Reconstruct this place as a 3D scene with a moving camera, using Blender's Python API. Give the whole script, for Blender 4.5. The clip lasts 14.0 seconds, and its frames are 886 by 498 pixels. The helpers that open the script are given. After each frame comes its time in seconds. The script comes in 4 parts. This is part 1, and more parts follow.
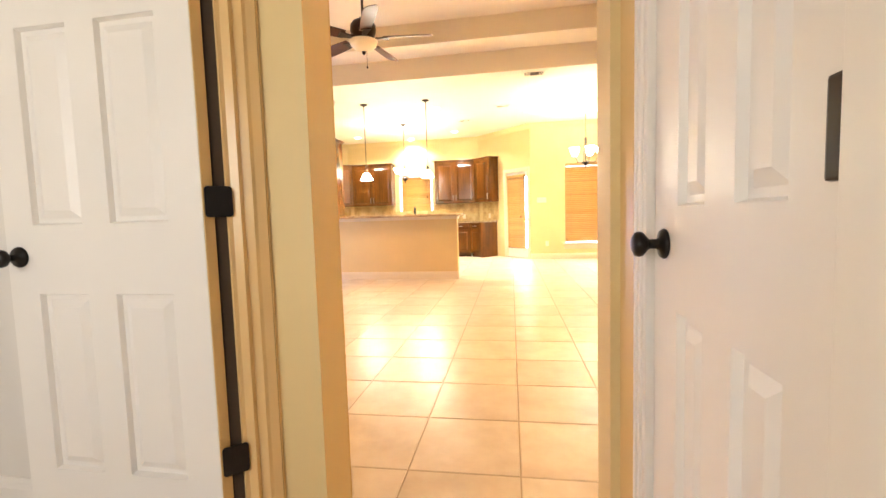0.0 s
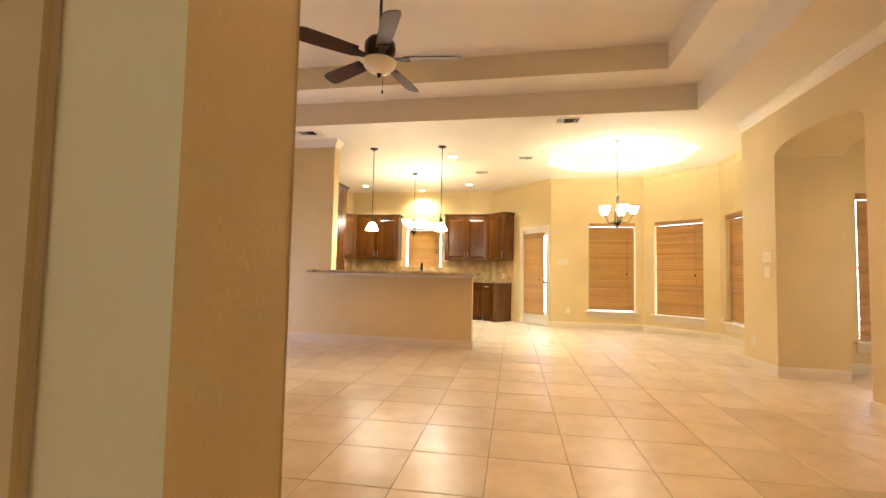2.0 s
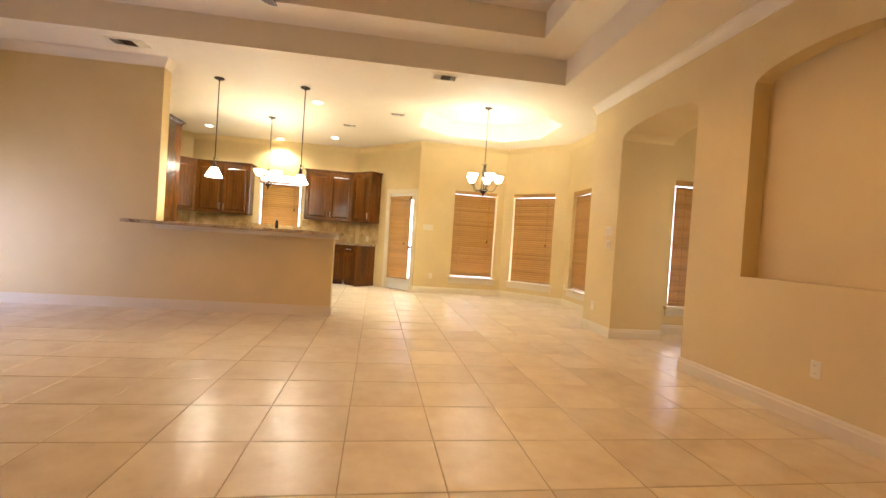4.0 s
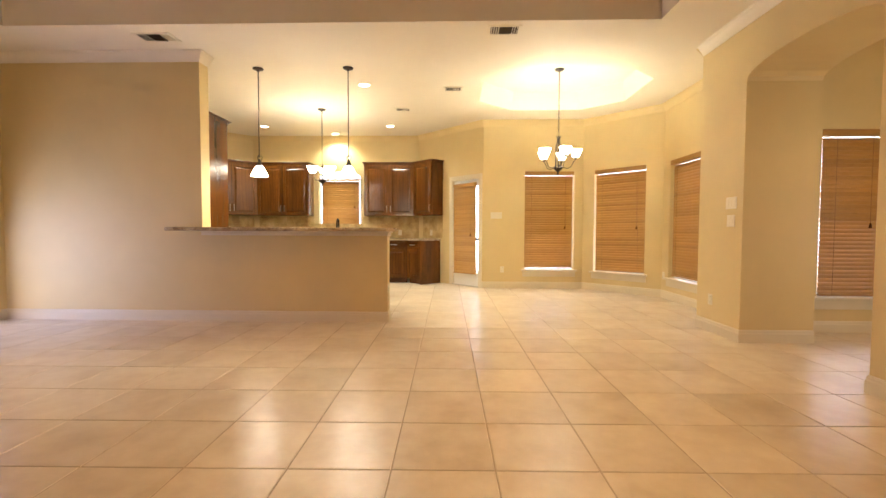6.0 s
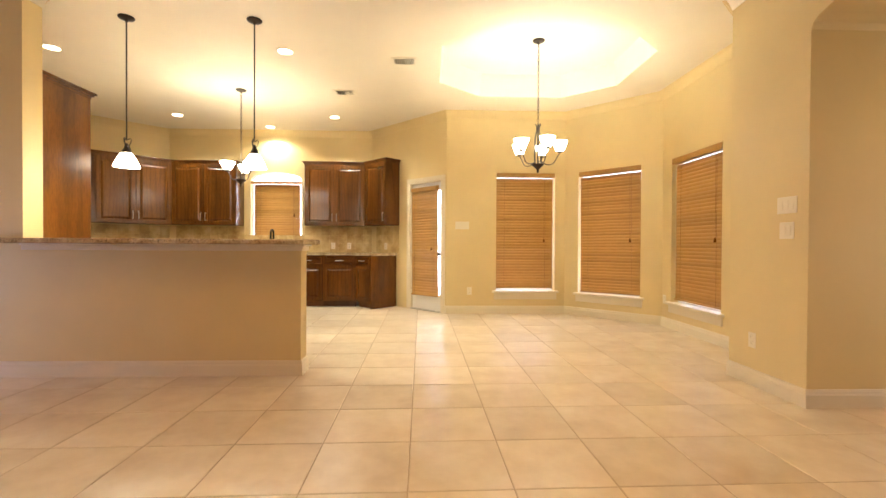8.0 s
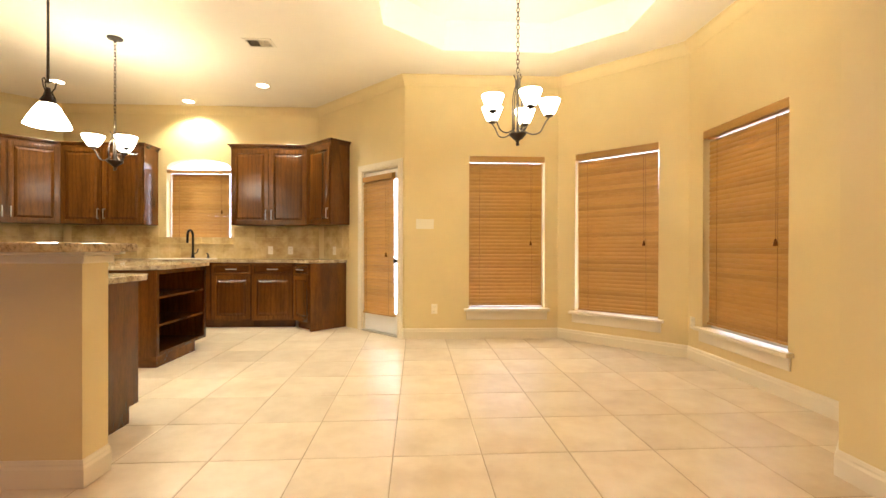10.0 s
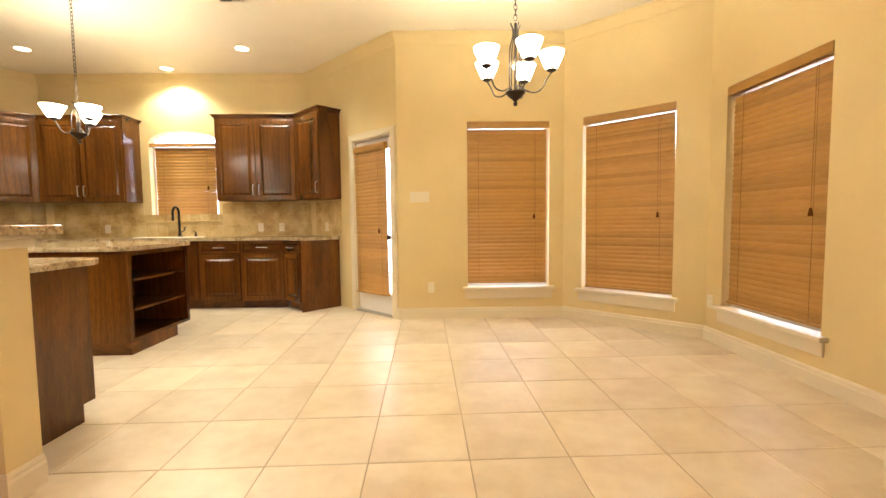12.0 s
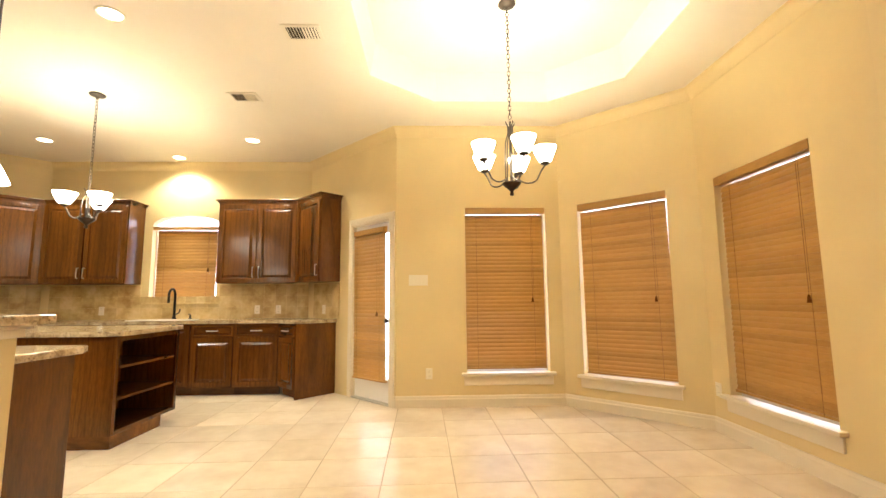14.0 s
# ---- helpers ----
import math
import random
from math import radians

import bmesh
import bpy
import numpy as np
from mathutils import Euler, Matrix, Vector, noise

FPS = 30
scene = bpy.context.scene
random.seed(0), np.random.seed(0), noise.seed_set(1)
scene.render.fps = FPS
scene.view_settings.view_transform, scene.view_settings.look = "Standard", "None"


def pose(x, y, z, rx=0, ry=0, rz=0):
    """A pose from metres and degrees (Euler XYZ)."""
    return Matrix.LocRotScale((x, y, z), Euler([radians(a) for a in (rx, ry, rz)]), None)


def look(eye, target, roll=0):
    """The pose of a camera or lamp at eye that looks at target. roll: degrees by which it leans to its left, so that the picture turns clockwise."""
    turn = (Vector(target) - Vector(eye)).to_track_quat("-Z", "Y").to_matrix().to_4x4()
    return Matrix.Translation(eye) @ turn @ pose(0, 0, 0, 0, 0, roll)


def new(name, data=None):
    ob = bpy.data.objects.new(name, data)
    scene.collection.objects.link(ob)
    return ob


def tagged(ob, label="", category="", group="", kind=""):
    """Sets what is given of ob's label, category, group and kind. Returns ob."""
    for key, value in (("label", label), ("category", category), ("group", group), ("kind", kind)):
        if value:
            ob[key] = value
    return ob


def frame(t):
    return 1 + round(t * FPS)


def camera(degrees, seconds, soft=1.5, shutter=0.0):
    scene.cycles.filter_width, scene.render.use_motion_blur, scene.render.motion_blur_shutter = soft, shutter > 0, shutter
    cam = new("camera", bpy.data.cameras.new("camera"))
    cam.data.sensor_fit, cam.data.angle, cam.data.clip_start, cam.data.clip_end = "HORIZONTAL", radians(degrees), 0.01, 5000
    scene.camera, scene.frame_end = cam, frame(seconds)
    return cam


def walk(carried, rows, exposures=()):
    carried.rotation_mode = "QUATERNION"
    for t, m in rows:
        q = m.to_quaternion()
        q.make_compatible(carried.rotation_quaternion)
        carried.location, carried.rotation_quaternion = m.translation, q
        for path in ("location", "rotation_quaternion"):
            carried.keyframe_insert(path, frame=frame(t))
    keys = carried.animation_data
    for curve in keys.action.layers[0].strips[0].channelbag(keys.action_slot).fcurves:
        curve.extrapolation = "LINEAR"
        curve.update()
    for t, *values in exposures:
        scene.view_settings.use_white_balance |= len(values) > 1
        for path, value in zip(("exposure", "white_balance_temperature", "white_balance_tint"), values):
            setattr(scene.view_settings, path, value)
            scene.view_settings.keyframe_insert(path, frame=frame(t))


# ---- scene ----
cam = camera(91.3, 14.0)
PATH = [
    (0, (2.392, 1.518, 1.055), (2.045, 3.482, 0.905), -1.7),
    (0.5, (2.385, 1.725, 1.08), (1.778, 3.628, 0.986), -0.4),
    (1, (2.283, 1.935, 1.05), (1.764, 3.861, 0.912), -0.2),
    (1.5, (2.134, 2.164, 1.061), (1.773, 4.131, 1.026), -2.3),
    (2, (2.065, 2.45, 1.098), (1.709, 4.415, 1.205), 1.2),
    (2.5, (2.05, 2.653, 1.068), (2.277, 4.64, 1.079), 5.9),
    (3, (1.969, 2.706, 1.057), (2.33, 4.673, 1.023), 8.3),
    (3.5, (1.938, 2.72, 1.052), (2.376, 4.671, 1.01), 6.5),
    (4, (2.019, 2.836, 1.06), (2.293, 4.817, 1.032), 3.8),
    (4.2, (2.053, 2.919, 1.057), (2.19, 4.914, 1.013), 3.9),
    (6.3, (2.194, 3.836, 1.064), (2.123, 5.832, 0.967), -0.2),
    (6.5, (2.219, 3.934, 1.055), (2.151, 5.93, 0.943), -0.8),
    (7, (2.227, 4.316, 1.071), (2.301, 6.314, 1.024), -1.3),
    (7.5, (2.293, 4.743, 1.057), (2.362, 6.742, 1.083), -1.0),
    (8, (2.403, 5.161, 1.067), (2.469, 7.16, 1.047), 0.3),
    (8.5, (2.49, 5.59, 1.08), (2.688, 7.579, 1.07), 0.4),
    (11, (3.083, 7.026, 1.095), (3.111, 9.026, 1.087), 0.1),
    (11.5, (3.089, 7.048, 1.106), (3.131, 9.047, 1.059), -0.2),
    (12, (3.059, 7.018, 1.103), (3.105, 9.013, 0.972), -0.6),
    (12.5, (3.052, 7.007, 1.098), (3.114, 9.003, 0.997), -0.1),
    (13, (3.04, 7.009, 1.1), (3.12, 9.005, 0.998), -0.6),
    (13.5, (3.05, 7.023, 1.114), (3.113, 9.021, 1.18), -0.3),
    (14, (3.045, 7.021, 1.148), (3.107, 9.007, 1.381), -0.5),
]
EXPOSURE = [(0.0, 3.1), (0.6, 2.78), (1.0, 2.44), (1.5, 2.15), (2.5, 2.05), (4.0, 1.87), (6.5, 1.80), (8.7, 1.80), (11.0, 1.83), (14.0, 1.83)]
walk(cam, [(t, look(eye, target, roll)) for t, eye, target, roll in PATH], EXPOSURE)

# ---- light ----
world = bpy.data.worlds.new("sky")
scene.world = world
world.use_nodes = True
_wn = world.node_tree.nodes
_sky = _wn.new("ShaderNodeTexSky")
_sky.sky_type, _sky.sun_disc = "NISHITA", False
_sky.sun_elevation, _sky.sun_rotation = radians(40), radians(250)
world.node_tree.links.new(_sky.outputs[0], _wn["Background"].inputs[0])
_wn["Background"].inputs[1].default_value = 0.10


def lamp(name, kind, place, watts, colour, size=0.05, target=None, cone=1.6, blend=0.6, shape=None):
    data = bpy.data.lights.new(name, kind)
    data.energy, data.color = watts, colour
    if kind == "AREA":
        data.shape, data.size, data.size_y = "RECTANGLE", shape[0], shape[1]
    else:
        data.shadow_soft_size = size
    if kind == "SPOT":
        data.spot_size, data.spot_blend = cone, blend
    ob = new(name, data)
    ob.matrix_world = look(place, target) if target else Matrix.Translation(place)
    return ob


WARM = (1.0, 0.52, 0.17)
SOFT = (1.0, 0.97, 0.80)
DAY = (0.80, 0.88, 1.0)
sun = lamp("sun", "SUN", (0, 0, 20), 4.5, (1.0, 0.95, 0.88), target=(7, 2, 0))
sun.data.angle = radians(0.5)
# daylight through the glazed door of the living room and an unseen, assumed window of the first room
lamp("daylight_living", "AREA", (-3.26, 7.65, 0.75), 9.5, (0.42, 0.50, 1.0), target=(-1.2, 7.75, 0.2), shape=(1.3, 1.3))
lamp("assumed_daylight_first_room", "AREA", (0.9, 0.06, 1.55), 3.5, (1.0, 0.92, 0.84), target=(0.9, 3, 1.0), shape=(1.3, 0.9))


CAN_KITCHEN, CAN_LIVING, NOOK_W, KITCH_W, PEND_W = 40, 27, 4.0, 3.2, 5.5


# unseen fill lamp that brightens the foyer from an added opening
lamp("fill_foyer", "AREA", (7.58, 6.15, 1.3), 2.5, (1.0, 0.94, 0.84), target=(5, 6.15, 1.2), shape=(1.6, 1.9))


# ---- materials ----
def material(name):
    m = bpy.data.materials.new(name)
    m.use_nodes = True
    nt = m.node_tree
    return m, nt, nt.nodes["Principled BSDF"]


def node(nt, kind, **values):
    n = nt.nodes.new(kind)
    for key, v in values.items():
        n.inputs[key].default_value = v
    return n


def coords(nt, scale=(1, 1, 1), which="Object", turn=(0, 0, 0)):
    tc, mp = nt.nodes.new("ShaderNodeTexCoord"), nt.nodes.new("ShaderNodeMapping")
    mp.inputs["Scale"].default_value = scale
    mp.inputs["Rotation"].default_value = turn
    nt.links.new(tc.outputs[which], mp.inputs["Vector"])
    return mp.outputs["Vector"]


def ramp(nt, fac, stops):
    r = nt.nodes.new("ShaderNodeValToRGB")
    el = r.color_ramp.elements
    el[0].position, el[0].color = stops[0][0], (*stops[0][1], 1)
    el[1].position, el[1].color = stops[-1][0], (*stops[-1][1], 1)
    for p, c in stops[1:-1]:
        e = el.new(p)
        e.color = (*c, 1)
    nt.links.new(fac, r.inputs["Fac"])
    return r.outputs["Color"]


def bump(nt, b, height, strength, distance=0.01):
    n = node(nt, "ShaderNodeBump", Strength=strength, Distance=distance)
    nt.links.new(height, n.inputs["Height"])
    nt.links.new(n.outputs["Normal"], b.inputs["Normal"])


def noise_of(nt, vec, scale, detail=4, rough=0.55):
    n = node(nt, "ShaderNodeTexNoise", Scale=scale, Detail=detail, Roughness=rough)
    nt.links.new(vec, n.inputs["Vector"])
    return n.outputs["Fac"]


def mixed(nt, a, b, fac, mode="MIX"):
    n = nt.nodes.new("ShaderNodeMix")
    n.data_type, n.blend_type = "RGBA", mode
    for key, v in ((0, fac), (6, a), (7, b)):
        if isinstance(v, (int, float)):
            n.inputs[key].default_value = v
        elif isinstance(v, tuple):
            n.inputs[key].default_value = (*v, 1)
        else:
            nt.links.new(v, n.inputs[key])
    return n.outputs[2]


def paint(name, colour, rough=0.6, spread=0.05, grain=0.08, scale=90):
    """Rolled paint: slight blotches and an orange-peel relief."""
    m, nt, b = material(name)
    v = coords(nt)
    lo = tuple(c * (1 - spread) for c in colour)
    hi = tuple(min(1, c * (1 + spread)) for c in colour)
    col = ramp(nt, noise_of(nt, v, 1.3, 5), [(0.3, lo), (0.7, hi)])
    nt.links.new(col, b.inputs["Base Color"])
    b.inputs["Roughness"].default_value = rough
    bump(nt, b, noise_of(nt, v, scale, 3), grain, 0.004)
    return m


M_WALL = paint("wall_paint", (0.70, 0.545, 0.268), 0.55, 0.05, 0.18, 110)
M_WALL_WHITE = paint("pale_wall_paint", (0.72, 0.69, 0.64), 0.6, 0.03, 0.15, 110)
M_CEIL = paint("ceiling_paint", (0.80, 0.72, 0.58), 0.7, 0.03, 0.2, 120)
M_TRIM = paint("trim_paint", (0.74, 0.64, 0.47), 0.35, 0.03, 0.03, 40)
# golden tan for jamb and passage; warm light is put into its colour
M_JAMB = paint("warm_passage_paint", (0.72, 0.50, 0.225), 0.25, 0.03, 0.03, 40)
M_DOOR = paint("door_paint", (0.80, 0.77, 0.72), 0.38, 0.02, 0.03, 60)
M_PLATE = paint("plate_plastic", (0.78, 0.70, 0.55), 0.35, 0.02, 0.0)
M_OUT = paint("outside_ground", (0.42, 0.40, 0.34), 0.9, 0.2, 0.3, 20)


def tile_material(name, island):
    m, nt, b = material(name)
    v = coords(nt, which="Object")
    if island:
        rnd = nt.nodes.new("ShaderNodeNewGeometry").outputs["Random Per Island"]
    else:
        rnd = nt.nodes.new("ShaderNodeObjectInfo").outputs["Random"]
    tc = nt.nodes.new("ShaderNodeNewGeometry")
    add = nt.nodes.new("ShaderNodeVectorMath")
    add.operation = "MULTIPLY_ADD"
    comb = nt.nodes.new("ShaderNodeCombineXYZ")
    for k in "XYZ":
        nt.links.new(rnd, comb.inputs[k])
    add.inputs[1].default_value = (37.0, 53.0, 71.0)
    nt.links.new(comb.outputs[0], add.inputs[0])
    nt.links.new(tc.outputs["Position"], add.inputs[2])
    p = add.outputs[0]
    cloud = ramp(nt, noise_of(nt, p, 3.0, 4, 0.55), [(0.26, (0.64, 0.52, 0.37)), (0.5, (0.745, 0.64, 0.49)), (0.75, (0.81, 0.72, 0.585))])
    veins = ramp(nt, noise_of(nt, p, 9, 5, 0.6), [(0.15, (0.78, 0.71, 0.62)), (0.75, (1.04, 1.04, 1.04))])
    c = mixed(nt, cloud, veins, 0.55, "MULTIPLY")
    tone = ramp(nt, rnd, [(0.0, (0.90, 0.88, 0.85)), (1.0, (1.06, 1.05, 1.03))])
    c = mixed(nt, c, tone, 1.0, "MULTIPLY")
    nt.links.new(c, b.inputs["Base Color"])
    r = node(nt, "ShaderNodeMapRange")
    r.inputs["To Min"].default_value, r.inputs["To Max"].default_value = 0.27, 0.34
    nt.links.new(noise_of(nt, p, 5, 4), r.inputs["Value"])
    nt.links.new(r.outputs[0], b.inputs["Roughness"])
    bump(nt, b, noise_of(nt, p, 10, 3), 0.05, 0.004)
    return m


M_TILE, M_TILE_REST = tile_material("floor_tile", False), tile_material("floor_tile_rest", True)
M_GROUT = paint("grout", (0.47, 0.355, 0.23), 0.9, 0.2, 0.4, 60)


def wood(name, dark, mid, light, rough=0.30, grain=1.0, along="Z", coat=0.2, spread=0.12):
    """Open-grained oak: long streaks with cathedral rings."""
    m, nt, b = material(name)
    s = {"Z": (5, 5, 0.8), "X": (0.8, 5, 5), "Y": (5, 0.8, 5)}[along]
    v = coords(nt, s)
    info = nt.nodes.new("ShaderNodeObjectInfo").outputs["Random"]
    off = nt.nodes.new("ShaderNodeVectorMath")
    off.operation = "MULTIPLY_ADD"
    off.inputs[1].default_value = (31, 17, 23)
    comb = nt.nodes.new("ShaderNodeCombineXYZ")
    for k in "XYZ":
        nt.links.new(info, comb.inputs[k])
    nt.links.new(comb.outputs[0], off.inputs[0])
    nt.links.new(v, off.inputs[2])
    p = off.outputs[0]
    rings = node(nt, "ShaderNodeTexWave", Scale=1.1, Distortion=14.0, Detail=3.0)
    rings.inputs["Detail Scale"].default_value = 0.6
    nt.links.new(p, rings.inputs["Vector"])
    fine = noise_of(nt, p, 17.0, 6, 0.65)
    broad = noise_of(nt, p, 0.7, 3, 0.5)
    c1 = ramp(nt, broad, [(0.3, mid), (0.7, light)])
    c2 = ramp(nt, rings.outputs["Fac"], [(0.0, tuple(x / y for x, y in zip(dark, mid))), (0.35, (1, 1, 1)), (1.0, (1.08, 1.08, 1.08))])
    c3 = ramp(nt, fine, [(0.25, tuple(0.5 + 0.5 * x / y for x, y in zip(dark, mid))), (0.60, (1.05, 1.05, 1.05))])
    c = mixed(nt, mixed(nt, c1, c2, 0.30 * grain, "MULTIPLY"), c3, 0.9, "MULTIPLY")
    tone = ramp(nt, info, [(0.0, (1 - spread, 0.98 - spread, 0.97 - spread)), (1.0, (1 + spread, 0.98 + spread, 0.96 + spread))])
    nt.links.new(mixed(nt, c, tone, 1.0, "MULTIPLY"), b.inputs["Base Color"])
    b.inputs["Roughness"].default_value = rough
    b.inputs["Coat Weight"].default_value = coat
    b.inputs["Specular IOR Level"].default_value = 0.28
    b.inputs["Coat Roughness"].default_value = 0.18
    bump(nt, b, fine, 0.12 * grain, 0.003)
    return m


OAK = ((0.013, 0.0034, 0.0007), (0.072, 0.0225, 0.0036), (0.178, 0.063, 0.0098))
M_CAB = wood("stained_oak", *OAK, grain=0.85, coat=0.35, rough=0.26)
M_CAB_X = wood("stained_oak_rail", *OAK, grain=0.85, along="X", coat=0.35, rough=0.26)
M_SLAT = wood("blind_wood", (0.29, 0.145, 0.036), (0.40, 0.215, 0.056), (0.47, 0.265, 0.074), 0.42, 0.3, "X", 0.05, 0.09)
M_CORD = paint("blind_cord", (0.20, 0.095, 0.028), 0.8, 0.1, 0.0)
M_BLADE = wood("fan_blade_wood", (0.030, 0.010, 0.005), (0.060, 0.020, 0.009), (0.10, 0.035, 0.014), 0.35, 0.6, "X", 0.2)


def metal(name, colour, rough=0.35, metallic=1.0):
    m, nt, b = material(name)
    v = coords(nt)
    col = ramp(nt, noise_of(nt, v, 40, 4), [(0.3, tuple(c * 0.8 for c in colour)), (0.7, colour)])
    nt.links.new(col, b.inputs["Base Color"])
    b.inputs["Metallic"].default_value, b.inputs["Roughness"].default_value = metallic, rough
    return m


M_BRONZE = metal("oiled_bronze", (0.045, 0.030, 0.022), 0.38, 0.8)
M_BLACK = metal("black_bronze", (0.016, 0.013, 0.012), 0.30, 0.6)
M_NICKEL = metal("brushed_nickel", (0.62, 0.58, 0.52), 0.28)
M_IRON = metal("antique_iron", (0.075, 0.058, 0.044), 0.45, 0.7)
# flat dark colour standing in for the shade inside gaps, slots and vents
M_DARK, _, _b = material("gap_shade")
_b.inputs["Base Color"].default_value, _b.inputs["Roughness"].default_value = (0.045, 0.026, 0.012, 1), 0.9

M_GRANITE, _nt, _b = material("granite")
_v = coords(_nt)
_c = ramp(_nt, noise_of(_nt, _v, 9, 6, 0.7), [(0.3, (0.20, 0.125, 0.065)), (0.5, (0.50, 0.375, 0.225)), (0.7, (0.68, 0.56, 0.39))])
_s = ramp(_nt, noise_of(_nt, _v, 60, 6, 0.8), [(0.36, (0.12, 0.08, 0.05)), (0.5, (1, 1, 1))])
_nt.links.new(mixed(_nt, _c, _s, 0.85, "MULTIPLY"), _b.inputs["Base Color"])
_b.inputs["Roughness"].default_value = 0.12

M_SPLASH, _nt, _b = material("travertine")
_g = _nt.nodes.new("ShaderNodeNewGeometry")
_r = _nt.nodes.new("ShaderNodeObjectInfo").outputs["Random"]
_c = ramp(_nt, noise_of(_nt, _g.outputs["Position"], 5, 6, 0.65), [(0.32, (0.37, 0.225, 0.075)), (0.5, (0.56, 0.405, 0.18)), (0.68, (0.67, 0.53, 0.29))])
_t = ramp(_nt, _r, [(0.0, (0.88, 0.85, 0.80)), (1.0, (1.08, 1.07, 1.05))])
_nt.links.new(mixed(_nt, _c, _t, 1.0, "MULTIPLY"), _b.inputs["Base Color"])
_b.inputs["Roughness"].default_value = 0.5
bump(_nt, _b, noise_of(_nt, _g.outputs["Position"], 40, 5), 0.25, 0.004)


def glow(name, colour, strength, base=(0.9, 0.86, 0.78), rough=0.3):
    m, nt, b = material(name)
    b.inputs["Base Color"].default_value = (*base, 1)
    b.inputs["Roughness"].default_value = rough
    b.inputs["Emission Color"].default_value = (*colour, 1)
    b.inputs["Emission Strength"].default_value = strength
    return m


M_SHADE = glow("lit_frosted_glass", (1.0, 0.91, 0.70), 10.0)
M_BULB = glow("lit_can_lens", (1.0, 0.85, 0.62), 6.0)
# the bowl's lamp is off; a faint glow is put into its glass
M_BOWL = glow("alabaster_bowl_glow", (1.0, 0.75, 0.45), 0.03, (0.70, 0.58, 0.38))

M_GLASS, _nt, _b = material("window_glass")
_b.inputs["Transmission Weight"].default_value, _b.inputs["Roughness"].default_value = 1.0, 0.02
_b.inputs["IOR"].default_value = 1.45
M_DAYVIEW = glow("bright_outdoors", (0.70, 0.76, 1.0), 2.6)


# ---- helpers ----
def link(name, bm, mat, parent=None, label="", smooth=False):
    bmesh.ops.recalc_face_normals(bm, faces=bm.faces)
    me = bpy.data.meshes.new(name)
    bm.to_mesh(me)
    bm.free()
    me.materials.append(mat)
    if smooth:
        me.polygons.foreach_set("use_smooth", [True] * len(me.polygons))
    ob = new(name, me)
    ob.parent = parent
    if label:
        tagged(ob, label)
    return ob


def part(name, bm, mat, parent, label="", smooth=False):
    return link(name, bm, mat, parent, label, smooth)


def thing(name, label, category, m=Matrix(), group="", kind=""):
    ob = new(name)
    ob.empty_display_size = 0.1
    ob.matrix_world = m
    return tagged(ob, label, category, group, kind)


def setting(name, bm, mat, label="", smooth=False):
    return tagged(link(name, bm, mat, None, "", smooth), label, name.split("_")[0], "", "structure")


def box(bm, x0, x1, y0, y1, z0, z1, bevel=0.0):
    r = bmesh.ops.create_cube(bm, size=1)
    vs = r["verts"]
    bmesh.ops.scale(bm, vec=(x1 - x0, y1 - y0, z1 - z0), verts=vs)
    bmesh.ops.translate(bm, vec=((x0 + x1) / 2, (y0 + y1) / 2, (z0 + z1) / 2), verts=vs)
    if bevel:
        es = list({e for v in vs for e in v.link_edges})
        bmesh.ops.bevel(bm, geom=es, offset=bevel, segments=2, profile=0.6, affect="EDGES")


def boxed(*args, **kw):
    bm = bmesh.new()
    box(bm, *args, **kw)
    return bm


def prism(bm, pts, z0, z1, m=Matrix(), bevel=0.0):
    """A polygon in x, y, drawn up from z0 to z1."""
    lo = [bm.verts.new(m @ Vector((x, y, z0))) for x, y in pts]
    hi = [bm.verts.new(m @ Vector((x, y, z1))) for x, y in pts]
    fs = [bm.faces.new(lo[::-1]), bm.faces.new(hi)]
    n = len(pts)
    for i in range(n):
        fs.append(bm.faces.new((lo[i], lo[(i + 1) % n], hi[(i + 1) % n], hi[i])))
    if bevel:
        es = list({e for f in fs[:2] for e in f.edges})
        bmesh.ops.bevel(bm, geom=es, offset=bevel, segments=2, profile=0.6, affect="EDGES")


def lathe(bm, profile, steps=20, m=Matrix()):
    """A profile of (radius, z) turned about z."""
    rings = []
    for r, z in profile:
        if r < 1e-5:
            rings.append([bm.verts.new(m @ Vector((0, 0, z)))])
        else:
            rings.append([bm.verts.new(m @ Vector((r * math.cos(a), r * math.sin(a), z))) for a in (2 * math.pi * i / steps for i in range(steps))])
    for a, b in zip(rings, rings[1:]):
        for i in range(steps):
            j = (i + 1) % steps
            if len(a) == 1 and len(b) > 1:
                bm.faces.new((a[0], b[i], b[j]))
            elif len(b) == 1 and len(a) > 1:
                bm.faces.new((a[i], b[0], a[j]))
            elif len(a) > 1:
                bm.faces.new((a[i], b[i], b[j], a[j]))


def lathed(profile, steps=20, m=Matrix()):
    bm = bmesh.new()
    lathe(bm, profile, steps, m)
    return bm


def tube(bm, pts, r, sides=8):
    """A round bar along a line of points."""
    pts = [Vector(p) for p in pts]
    rings = []
    for i, p in enumerate(pts):
        d = (pts[min(i + 1, len(pts) - 1)] - pts[max(i - 1, 0)]).normalized()
        u = d.orthogonal().normalized() if not rings else (u - d * u.dot(d)).normalized()
        w = d.cross(u)
        rr = r[i] if isinstance(r, (list, tuple)) else r
        rings.append([bm.verts.new(p + rr * (u * math.cos(a) + w * math.sin(a))) for a in (2 * math.pi * k / sides for k in range(sides))])
    for a, b in zip(rings, rings[1:]):
        for k in range(sides):
            bm.faces.new((a[k], a[(k + 1) % sides], b[(k + 1) % sides], b[k]))
    bm.faces.new(rings[0][::-1])
    bm.faces.new(rings[-1])


